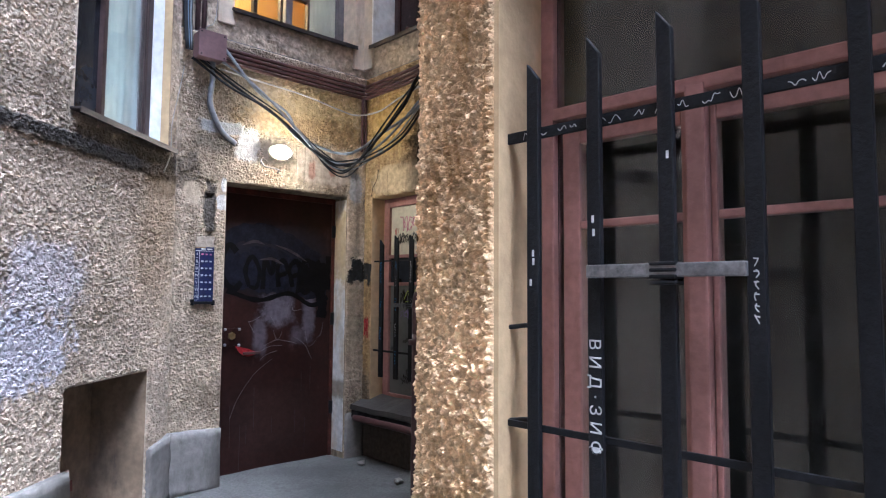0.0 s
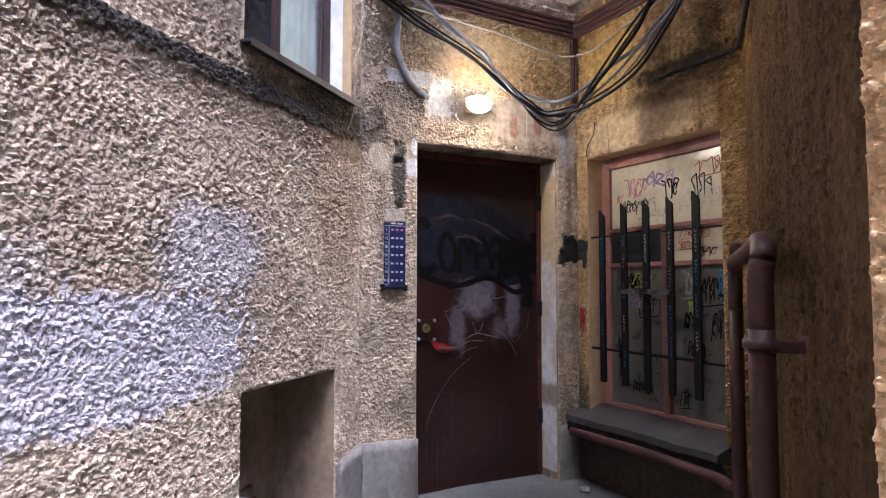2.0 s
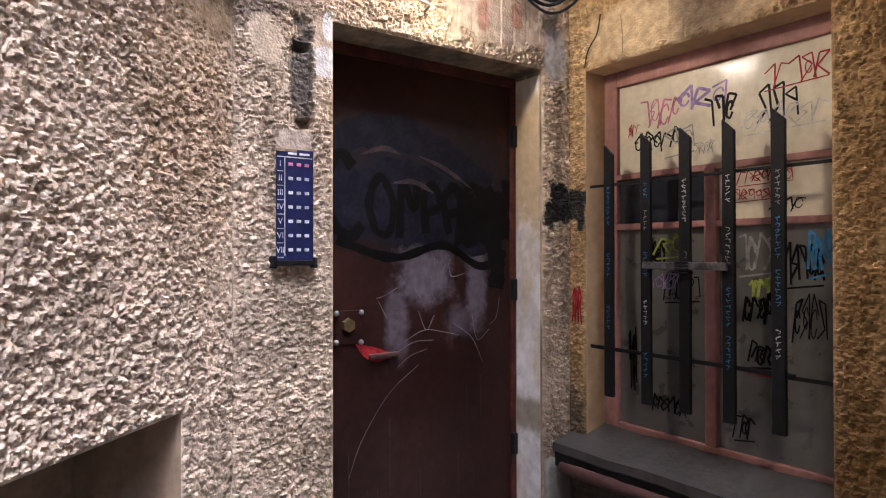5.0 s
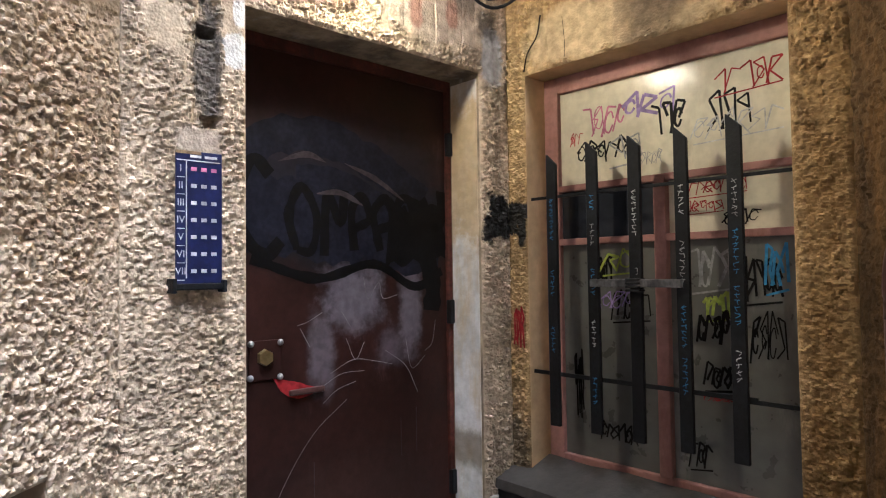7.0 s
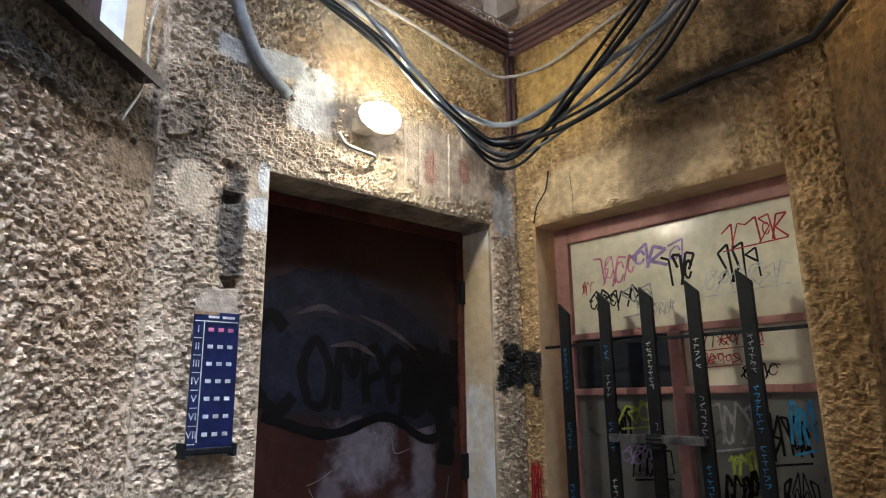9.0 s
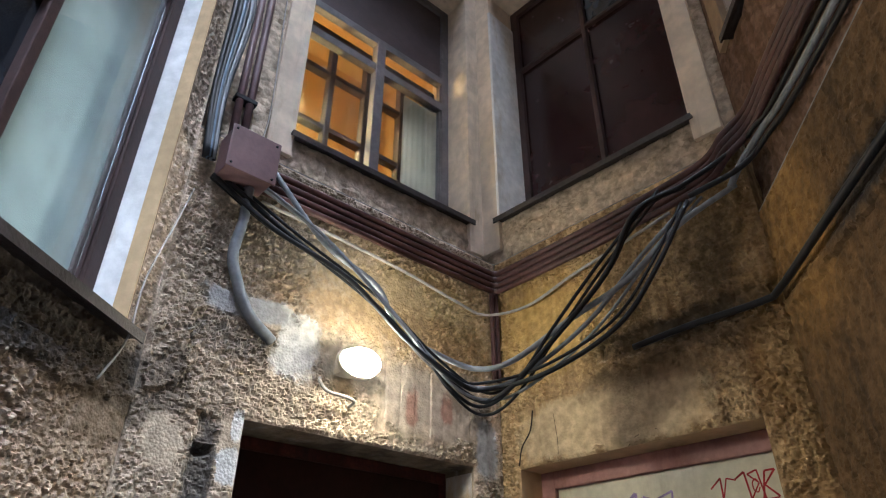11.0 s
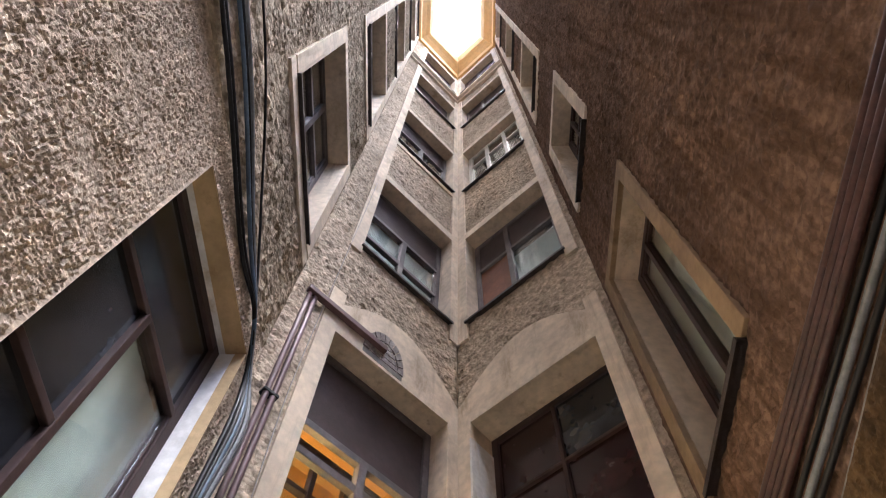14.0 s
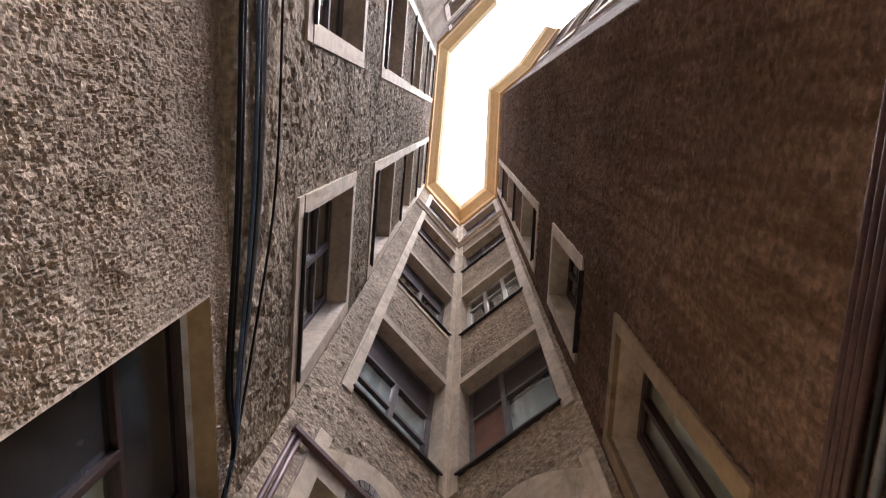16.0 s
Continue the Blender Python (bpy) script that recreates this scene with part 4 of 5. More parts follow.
rng = random.Random(31)
for k in range(11):
    a, b = math.pi * (k + 0.06) / 11, math.pi * (k + 0.94) / 11
    slab("brick", [(0.79 + r * 0.185 * math.cos(g), 5.2 + r * 0.31 * math.sin(g)) for r, g in ((1, a), (1, b), (0.7, b), (0.7, a))], -0.036 - rng.uniform(0, 0.006), 0.0, vent, vent_arch)
for z in (5.2, 5.255, 5.31, 5.365):
    half = 0.125 * math.sqrt(max(0.05, 1 - ((z + 0.025 - 5.2) / 0.215) ** 2))
    cut = rng.uniform(-0.3, 0.3) * half
    for a, b in ((-half, cut - 0.004), (cut + 0.004, half)):
        slab("brick", [(0.79 + a, z + 0.004), (0.79 + b, z + 0.004), (0.79 + b, z + 0.05), (0.79 + a, z + 0.05)], -0.031 - rng.uniform(0, 0.004), 0.0, vent, vent_arch)
lamp_a1 = new("room_lamp", bpy.data.lights.new("room_lamp", "POINT"))
lamp_a1.data.energy, lamp_a1.data.color, lamp_a1.data.shadow_soft_size = 3.6, (1.0, 0.6, 0.22), 0.06
lamp_a1.matrix_world = frame_of(UK1, UC) @ Matrix.Translation((0.6, 0.93, 4.08))

# ---- ground-floor trim ----
TL, TA, TB, TR, TD = frame_of(L0, K1), frame_of(K1, C), frame_of(C, K2), frame_of(K2, K3), frame_of(K4, K5)


def rough_block(name, m, x0, x1, y0, y1, z0, z1, mt, label, category, tilt=0.0, seed=0):
    """A slab with a few cuts and an uneven skin. tilt: how much its top rises along x."""
    bm = bmesh.new()
    box(bm, x0, x1, y0, y1, z0, z1)
    bmesh.ops.subdivide_edges(bm, edges=bm.edges[:], cuts=7, use_grid_fill=True)
    for v in bm.verts:
        k = (v.co.z - z0) / (z1 - z0)
        v.co.z += tilt * k * (v.co.x - x0) / (x1 - x0)
        v.co += 0.008 * noise.noise_vector(v.co * 9 + Vector((seed, 0, 0)))
    return tagged(finish(name, bm, mt, m, smooth=True), label, category, kind="structure")


rough_block("plinth_left", TL, 0.0, 2.175, -0.05, 0.02, -0.06, 0.39, M["cement"], "grey cement plinth along the wall foot", "plinth", seed=1)
rough_block("plinth_corner", TL, 2.935, math.dist(L0, K1) - 0.002, -0.035, 0.02, -0.06, 0.31, M["cement"], "cracked grey cement plinth beside the niche", "plinth", 0.05, seed=2)
rough_block("plinth_door", TA, 0.0, 0.343, -0.035, 0.02, -0.06, 0.355, M["cement"], "cracked grey cement plinth beside the door", "plinth", seed=3)
rough_block("plinth_door_far", TA, 1.357, 1.52, -0.02, 0.02, -0.06, 0.32, M["cement"], "dark grey cement plinth beside the door", "plinth", seed=4)
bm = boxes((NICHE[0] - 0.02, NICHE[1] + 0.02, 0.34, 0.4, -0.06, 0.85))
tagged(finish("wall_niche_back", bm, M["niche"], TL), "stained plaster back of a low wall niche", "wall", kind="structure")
brick = surface("broken_brick", (0.16, 0.06, 0.045), 0.9, big=9, fine=50, spread=0.3, grain=0.3, bump=0.6, bump_scale=60)
niche_foot = rough_block("wall_niche_brick", TL, NICHE[0] + 0.08, NICHE[1] - 0.2, 0.325, 0.345, -0.05, 0.2, M["niche"], "bare broken brick at the foot of the niche", "brick patch", 0.05, seed=5)
rng = random.Random(17)
for row in range(3):
    x = NICHE[0] + 0.09 + 0.06 * (row % 2)
    while x < NICHE[1] - 0.3:
        w = rng.uniform(0.09, 0.14)
        z = -0.02 + 0.072 * row
        slab("brick", [(x, z + rng.uniform(0, 0.01)), (x + w, z), (x + w - rng.uniform(0, 0.02), z + 0.06), (x + rng.uniform(0, 0.02), z + 0.062)], 0.3 + rng.uniform(0, 0.018), 0.34, brick, niche_foot)
        x += w + 0.012

# whitewashed reveals
for nm, m, it in (("trim_left_window", TL, (W_LEFT[1] - 0.004, W_LEFT[1] + 0.002, 0.055, 0.13, W_LEFT[2], W_LEFT[3])), ("trim_left_window_top", TL, (W_LEFT[0], W_LEFT[1] - 0.004, 0.1, 0.13, W_LEFT[3] - 0.004, W_LEFT[3] + 0.002)),
                  ("trim_window_reveal", frame_of(UC, UK2), (VS[0] - 0.004, VS[0] + 0.012, -0.034, 0.2, 3.33, 4.95)),
                  ("trim_door_reveal", TA, (DOOR[1] - 0.004, DOOR[1] + 0.002, 0.012, 0.16, 0.02, 2.0))):
    tagged(finish(nm, boxes(it), M["door_lime"] if nm == "trim_door_reveal" else M["lime"], m), "chipped white limewash on a reveal", "limewash", kind="structure")


for nm, it in (("trim_left_window_paint", (W_LEFT[1] - 0.004, W_LEFT[1] + 0.002, 0.002, 0.055, W_LEFT[2], W_LEFT[3])), ("trim_left_window_top_paint", (W_LEFT[0], W_LEFT[1] - 0.004, 0.002, 0.1, W_LEFT[3] - 0.004, W_LEFT[3] + 0.002))):
    tagged(finish(nm, boxes(it), M["ochre_plaster"], TL), "worn ochre paint on a window reveal", "paint", kind="structure")


# ---- flat paint marks ----
def ribbon(bm, pts, width, y, fade=False):
    """A flat brush stroke in the plane y through points (x, z)."""
    path = [Vector(p) for p in pts]
    if len(path) > 2:
        ext = [path[0] * 2 - path[1]] + path + [path[-1] * 2 - path[-2]]
        path = []
        for i in range(1, len(ext) - 2):
            a, b, c, d = ext[i - 1 : i + 3]
            for k in range(7):
                t = k / 7
                path.append(0.5 * ((2 * b) + (c - a) * t + (2 * a - 5 * b + 4 * c - d) * t * t + (3 * b - a - 3 * c + d) * t ** 3))
        path.append(ext[-2])
    left, right = [], []
    for i, p in enumerate(path):
        d = (path[min(i + 1, len(path) - 1)] - path[max(i - 1, 0)]).normalized()
        n = Vector((-d.y, d.x))
        w = width * 0.5 * (1.0 + 0.35 * noise.noise(Vector((p.x * 25, p.y * 25, width * 90))))
        if fade:
            w *= max(0.12, math.sin(math.pi * min(1, max(0, (i + 0.4) / len(path)))))
        left.append(bm.verts.new((p.x + n.x * w, y, p.y + n.y * w)))
        right.append(bm.verts.new((p.x - n.x * w, y, p.y - n.y * w)))
    for k in range(len(path) - 1):
        bm.faces.new((left[k], right[k], right[k + 1], left[k + 1]))
    return bm


def paint(name, colour, rough=0.5):
    return surface(name, colour, rough, big=12, fine=60, spread=0.25, grain=0.25, bump=0.0, spec=0.15)


INK = {k: paint("marker_" + k, c) for k, c in dict(black=(0.004, 0.0038, 0.0042), white=(0.55, 0.55, 0.55), pale=(0.42, 0.42, 0.44), red=(0.3, 0.025, 0.03), pink=(0.45, 0.16, 0.25), violet=(0.3, 0.22, 0.45), blue=(0.05, 0.2, 0.4),
                                                   green=(0.35, 0.42, 0.08), grey=(0.3, 0.3, 0.3), dark=(0.011, 0.0115, 0.019), scratch=(0.17, 0.16, 0.165), mauve=(0.05, 0.04, 0.042)).items()}


def scrawl(rng, x0, x1, z0, z1, strokes, width, y, bm):
    """A tag that cannot be read: crowded bent strokes with sharp corners and loops that run into one another."""
    h, w = z1 - z0, (x1 - x0) / strokes
    for k in range(strokes):
        cx, lean, wd = x0 + w * (k + 0.5), rng.uniform(0.0, 0.5), width * rng.uniform(0.75, 1.15)

        def at(u, v):
            return (cx + w * (u + lean * (v - 0.5)), z0 + h * v)

        bottom, top, side = rng.uniform(0.0, 0.2), rng.uniform(0.75, 1.0), rng.choice((-1, 1))
        bends = [at(-0.55 * side, bottom), at(-0.25 * side, top), at(0.5 * side, rng.uniform(0.5, 0.9)), at(rng.uniform(-0.4, 0.2) * side, rng.uniform(0.3, 0.55)), at(0.6 * side, bottom)]
        bends = bends[: rng.randint(3, 5)]
        for a, b in zip(bends, bends[1:]):
            ribbon(bm, [a, b], wd, y)
        if rng.random() < 0.5:
            r, v0 = rng.uniform(0.25, 0.4), rng.uniform(0.35, 0.65)
            ribbon(bm, [at(r * math.cos(g), v0 + 0.8 * r * math.sin(g)) for g in (0.3, 1.4, 2.6, 3.8, 5.0, 6.0)], wd * 0.9, y)
    if rng.random() < 0.4:
        ribbon(bm, [(x0, z0 - 0.08 * h), (x1, z0 + 0.04 * h)], width * 0.8, y)
    return bm


# ---- door ----
bm = boxes((DOOR[0] + 0.006, DOOR[1] - 0.02, 0.18, 0.22, -0.03, 1.985), bevel=0.004)
door = finish("door_1", bm, M["door"], TA)
tagged(door, "brown painted steel door covered in black graffiti", "door", kind="structure")
part("door_frame", boxes((DOOR[0] + 0.002, DOOR[1] - 0.002, 0.165, 0.225, 1.975, 2.018), (DOOR[1] - 0.028, DOOR[1] - 0.002, 0.165, 0.225, -0.03, 1.975), bevel=0.003), surface("rusty_red_paint", (0.085, 0.024, 0.017), 0.7, big=9, fine=60, spread=0.4, grain=0.3, stain=(0.02, 0.012, 0.01), stain_at=0.55, bump=0.3), door, "rusty brown steel frame")
rng = random.Random(4)
Y = 0.1785
bm = bmesh.new()
for pts, w in (([(0.52, 1.55), (0.46, 1.6), (0.41, 1.5), (0.42, 1.36), (0.5, 1.28), (0.56, 1.33)], 0.045), ([(0.62, 1.3), (0.59, 1.42), (0.64, 1.52), (0.7, 1.42), (0.68, 1.3), (0.62, 1.3)], 0.035), ([(0.73, 1.28), (0.745, 1.5), (0.8, 1.4), (0.82, 1.52)], 0.035),
               ([(0.86, 1.3), (0.85, 1.45), (0.9, 1.5), (0.93, 1.42), (0.86, 1.38)], 0.035), ([(0.98, 1.3), (0.95, 1.44), (1.01, 1.5), (1.04, 1.41), (0.97, 1.38)], 0.035), ([(1.08, 1.28), (1.07, 1.48), (1.13, 1.5), (1.16, 1.4)], 0.04),
               ([(1.18, 1.5), (1.25, 1.42), (1.3, 1.45), (1.31, 1.55)], 0.07), ([(0.45, 1.27), (0.7, 1.2), (0.95, 1.25), (1.15, 1.16), (1.3, 1.22)], 0.035), ([(1.2, 1.3), (1.26, 1.36), (1.31, 1.3)], 0.1)):
    ribbon(bm, pts, w, Y)
part("graffiti_black", bm, INK["black"], door, "thick black spray strokes")
bm = bmesh.new()
for pts, w in (([(0.4, 1.56), (0.52, 1.68), (0.75, 1.7), (0.98, 1.62), (1.2, 1.5)], 0.13), ([(0.62, 1.56), (0.8, 1.56), (1.0, 1.48)], 0.07)):
    ribbon(bm, pts, w, Y + 0.0008)
part("graffiti_dark", bm, INK["dark"], door, "dark blue-grey spray arc")
part("graffiti_dark", ribbon(bmesh.new(), [(0.43, 1.43), (0.62, 1.41), (0.85, 1.38), (1.05, 1.36), (1.29, 1.34)], 0.27, Y + 0.0011), INK["dark"], door, "dark blue-grey spray fill")
part("graffiti_black", ribbon(bmesh.new(), [(1.02, 1.37), (1.12, 1.36), (1.22, 1.38), (1.31, 1.39)], 0.24, Y + 0.0004), INK["black"], door, "thick black spray fill")
part("graffiti_black", ribbon(bmesh.new(), [(1.22, 1.28), (1.25, 1.16), (1.24, 1.06)], 0.09, Y + 0.0002), INK["black"], door, "thick black spray drip")
bm = bmesh.new()
for pts, w in (([(0.55, 1.6), (0.66, 1.635), (0.74, 1.615)], 0.022), ([(0.82, 1.62), (0.96, 1.575), (1.1, 1.5)], 0.02), ([(0.7, 1.5), (0.8, 1.51), (0.9, 1.47)], 0.025)):
    ribbon(bm, pts, w, Y - 0.0006, True)
part("graffiti_mauve", bm, INK["mauve"], door, "faded mauve-grey smears")
bm = bmesh.new()
for pts in ([(0.62, 1.04), (0.66, 1.05), (0.72, 1.08)], [(0.63, 1.03), (0.67, 0.96)], [(0.75, 0.86), (0.85, 0.9), (0.95, 0.885), (1.03, 0.865)], [(0.72, 0.82), (0.8, 0.855), (0.9, 0.855)], [(0.72, 0.76), (0.78, 0.8), (0.86, 0.82)],
            [(0.82, 0.76), (0.68, 0.66), (0.56, 0.5), (0.5, 0.36)], [(0.8, 1.08), (0.84, 1.02)], [(0.9, 1.2), (0.92, 1.12), (0.97, 1.18), (0.99, 1.12), (1.06, 1.13)], [(1.0, 0.92), (1.1, 0.85), (1.16, 0.74)], [(1.1, 0.96), (1.13, 0.84), (1.2, 0.88)],
            [(0.82, 0.98), (0.86, 0.9), (0.9, 0.96)], [(1.26, 1.02), (1.24, 0.93), (1.2, 0.9)]):
    ribbon(bm, pts, 0.0022, Y - 0.0012)
part("scratches", bm, INK["scratch"], door, "thin white scratches")
for k in range(9):
    x = rng.uniform(0.45, 1.2)
    z = rng.uniform(0.25, 0.75)
    part("drip", ribbon(bmesh.new(), [(x, z), (x + rng.uniform(-0.004, 0.004), z - rng.uniform(0.1, 0.35))], 0.003, Y - 0.001), INK["mauve"], door)
bm = bmesh.new()
ribbon(bm, [(0.53, 0.87), (0.58, 0.835), (0.64, 0.815), (0.7, 0.815)], 0.05, Y - 0.001, True)
part("red_smear", bm, INK["red"], door, "red paint smear")
bm = bmesh.new()
bmesh.ops.create_cone(bm, cap_ends=True, segments=6, radius1=0.03, radius2=0.026, depth=0.02, matrix=Matrix.Translation((0.495, 0.168, 0.945)) @ pose(0, 0, 0, 90))
part("lock", bm, surface("worn_brass", (0.3, 0.22, 0.1), 0.4, 0.8, spread=0.3), door, "worn brass lock")
bolt_steel = surface("bolt_steel", (0.35, 0.36, 0.38), 0.4, 0.8)
plate = part("lock_plate", boxes((0.44, 0.56, 0.173, 0.182, 0.87, 1.0), bevel=0.003), M["door"], door, "brown lock plate")
for x, z in ((0.446, 0.992), (0.552, 0.99), (0.444, 0.882), (0.55, 0.876)):
    bm = bmesh.new()
    bmesh.ops.create_uvsphere(bm, u_segments=10, v_segments=6, radius=0.011, matrix=Matrix.Translation((x, 0.171, z)))
    part("bolt", bm, bolt_steel, plate)
for z in (0.35, 1.05, 1.75):
    part("hinge", boxes((DOOR[1] - 0.03, DOOR[1] - 0.004, 0.15, 0.177, z - 0.05, z + 0.05), bevel=0.006), M["iron"], door)
part("door_knob", boxes((0.585, 0.72, 0.16, 0.18, 0.805, 0.825), bevel=0.006), M["pipe"], door, "short rusty pull handle")

# ---- sign ----
blue = surface("blue_enamel", (0.01, 0.014, 0.06), 0.35, big=14, fine=60, spread=0.3, grain=0.2, stain=(0.2, 0.2, 0.22), stain_at=0.7, bump=0.08, spec=0.5)
sg = finish("sign", boxes((0.132, 0.26, -0.034, -0.024, 1.195, 1.558), bevel=0.003), blue, TA)
tagged(sg, "chipped blue enamel flat-number plate with white lettering", "sign")
white = INK["white"]
part("rule", boxes((0.158, 0.1605, -0.0355, -0.034, 1.21, 1.53)), white, sg)
part("rule", boxes((0.133, 0.254, -0.0355, -0.034, 1.53, 1.5325)), white, sg)


def letters(name, text, size, m, mt, parent, label=""):
    cu = bpy.data.curves.new(name, "FONT")
    cu.body, cu.size, cu.align_x, cu.align_y, cu.extrude = text, size, "CENTER", "CENTER", 0.0004
    tmp = bpy.data.objects.new(name, cu)
    me = bpy.data.meshes.new_from_object(tmp)
    bpy.data.objects.remove(tmp)
    me.materials.append(mt)
    ob = new(name, me)
    ob.parent = parent
    ob.matrix_basis = m
    if label:
        tagged(ob, label)
    return ob


for k, num in enumerate(("I", "II", "III", "IV", "V", "VI", "VII")):
    z = 1.508 - 0.0465 * k
    letters("numeral", num, 0.027, Matrix.Translation((0.144, -0.0352, z)) @ pose(0, 0, 0, 90), white, sg)
    part("rule", boxes((0.134, 0.155, -0.0355, -0.034, z - 0.0245, z - 0.0225)), white, sg)
    for j in range(3):
        part("number_bar", boxes((0.172 + 0.028 * j, 0.187 + 0.028 * j, -0.0355, -0.034, z - 0.0045, z + 0.0055)), INK["pink"] if k == 0 else INK["white"], sg)
part("heading_bar", boxes((0.17, 0.2, -0.0355, -0.034, 1.54, 1.547)), white, sg)
part("heading_bar", boxes((0.21, 0.245, -0.0355, -0.034, 1.54, 1.547)), white, sg)
part("rust_patch", boxes((0.13, 0.2, -0.0352, -0.034, 1.549, 1.5575)), surface("rusty_enamel", (0.25, 0.17, 0.1), 0.8, big=30, fine=90, spread=0.4), sg)
part("holder", boxes((0.118, 0.268, -0.045, -0.0, 1.178, 1.196), (0.118, 0.13, -0.05, 0.0, 1.17, 1.21), (0.256, 0.268, -0.05, 0.0, 1.17, 1.205), bevel=0.004), M["iron"], sg, "rusty bent steel holder")

# ---- wall lamp ----
lamp = finish("wall_lamp", box(bmesh.new(), 0.645, 0.725, -0.1, 0.0, 2.232, 2.288, 0.02), M["board"], TA)
tagged(lamp, "small lit bulkhead lamp on the wall over the door", "wall lamp")
bm = bmesh.new()
bmesh.ops.create_uvsphere(bm, u_segments=28, v_segments=16, radius=1.0, matrix=Matrix.Translation((0.685, -0.135, 2.26)) @ Matrix.Diagonal((0.074, 0.042, 0.048, 1)))
cover = part("glass_cover", bm, glow("lamp_glass", (1.0, 0.8, 0.52), 31.0), lamp, "glowing frosted glass cover", smooth=True)
bm = bmesh.new()
n = 28
tube([(0.685 + 0.08 * math.cos(2 * math.pi * k / n), -0.112, 2.26 + 0.046 * math.sin(2 * math.pi * k / n)) for k in range(n + 1)], 0.009, 8, bm=bm, smooth_steps=1)
part("rim", bm, M["board"], cover)
bm = bmesh.new()
bmesh.ops.create_cone(bm, cap_ends=True, segments=32, radius1=1.0, radius2=0.94, depth=0.012, matrix=Matrix.Translation((0.685, -0.105, 2.26)) @ Matrix.Diagonal((0.088, 1, 0.06, 1)) @ pose(0, 0, 0, 90))
part("back_plate", bm, M["board"], lamp, "cream enamel back plate")
part("arm", tube([(0.59, -0.02, 2.21), (0.575, -0.05, 2.185), (0.6, -0.06, 2.155), (0.68, -0.06, 2.15), (0.72, -0.05, 2.145), (0.725, -0.01, 2.135)], 0.006, 8), M["white_cable"], lamp, "bent wire bracket")


# ---- window grilles ----
BARS = {}


def grille(name, m, xs, z0, tops, width, y, rails, cross, label, knot=None):
    first = box(bmesh.new(), rails[0][0], rails[0][1], y + 0.006, y + 0.014, rails[0][2] - rails[0][3], rails[0][2] + rails[0][3], 0.002)
    top = finish(name, first, M["iron"], m)
    tagged(top, label, "window grille")
    for x, zt in zip(xs, tops):
        bm = box(bmesh.new(), x - width / 2, x + width / 2, y - 0.012, y + 0.004, z0, zt, 0.0)
        for v in bm.verts:
            if v.co.z > zt - 0.001 and v.co.x > x:
                v.co.z -= 0.045
            v.co += 0.002 * noise.noise_vector(v.co * 5)
        bmesh.ops.bevel(bm, geom=bm.edges[:], offset=0.002, segments=1, affect="EDGES")
        BARS[(name, m[0][3], x)] = part("bar", bm, M["iron"], top)
    for a, b, z, h in rails[1:]:
        part("rail", box(bmesh.new(), a, b, y + 0.006, y + 0.014, z - h, z + h, 0.002), M["iron"], top)
    part("cross_bar", box(bmesh.new(), cross[0], cross[1], y - 0.03, y - 0.012, cross[2] - 0.014, cross[2] + 0.014, 0.003), M["scraped"], top, "scraped bare iron cross bar")
    bm = bmesh.new()
    for k in range(4):
        box(bm, knot - 0.028, knot + 0.028, y - 0.036, y + 0.006, cross[2] - 0.03 + 0.013 * k, cross[2] - 0.022 + 0.013 * k, 0.003)
    part("binding", bm, M["iron"], top, "wire binding at the crossing")
    return top


gb = grille("window_grille", TB, (0.215, 0.403, 0.58, 0.756, 0.933), 0.605, (1.68, 1.705, 1.7, 1.7, 1.71), 0.047, 0.02, [(0.09, 1.115, 1.51, 0.006), (0.09, 0.98, 0.806, 0.008), (0.93, 1.115, 0.8, 0.007)], (0.4, 0.757, 1.168), "black iron bars with pointed tops over the small window", 0.58)
gd = grille("window_grille", TD, (0.105, 0.271, 0.44, 0.611, 0.784, 0.955), 0.42, (1.83, 1.85, 1.86, 1.86, 1.86, 1.86), 0.034, 0.03, [(0.01, 1.13, 1.655, 0.014), (0.0, 1.13, 0.945, 0.008)], (0.262, 0.598, 1.313), "black iron bars with pointed tops over the large window", 0.44)
rng = random.Random(8)
for g, xs, y, w in ((gb, (0.215, 0.403, 0.58, 0.756, 0.933), 0.0075, 0.015), (gd, (0.44, 0.611), 0.0175, 0.008)):
    for x in xs:
        z = 1.5
        while z > 0.8:
            ink = INK["blue"] if rng.random() < 0.3 else INK["grey"] if rng.random() < 0.6 else INK["white"]
            h = rng.uniform(0.06, 0.16)
            bm = bmesh.new()
            zz = z
            while zz > z - h:
                a, b, c = (rng.uniform(-0.6, 0.6) * w for _ in range(3))
                ribbon(bm, [(x + 0.6 * w, zz - rng.uniform(0, 0.006)), (x - 0.6 * w, zz - rng.uniform(0, 0.01))], 0.0022, y - 0.0002)
                ribbon(bm, [(x + a, zz), (x + b, zz - 0.008), (x + c, zz - 0.016)], 0.002, y - 0.0002)
                zz -= 0.021
            if g is gb or rng.random() < 0.15:
                part("marker_writing", bm, ink, BARS[("window_grille", (TB if g is gb else TD)[0][3], x)], "small unreadable marker writing", kind="stuff")
            else:
                bm.free()
            z -= h + rng.uniform(0.03, 0.14)
letters("marker_writing", "В И Д · З И Ф", 0.04, Matrix.Translation((0.271, 0.0172, 1.04)) @ pose(0, 0, 0, 90, 90, 0), INK["white"], BARS[("window_grille", TD[0][3], 0.271)], "white hand lettering down one bar")
for k in range(20):
    x = 0.06 + 0.05 * k + rng.uniform(-0.01, 0.01)
    part("marker_writing", ribbon(bmesh.new(), [(x + 0.006 * j, 1.645 + rng.uniform(0, 0.017)) for j in range(rng.randint(4, 7))], 0.0018, 0.0352), INK["white"], gd, "small unreadable marker writing", kind="stuff")
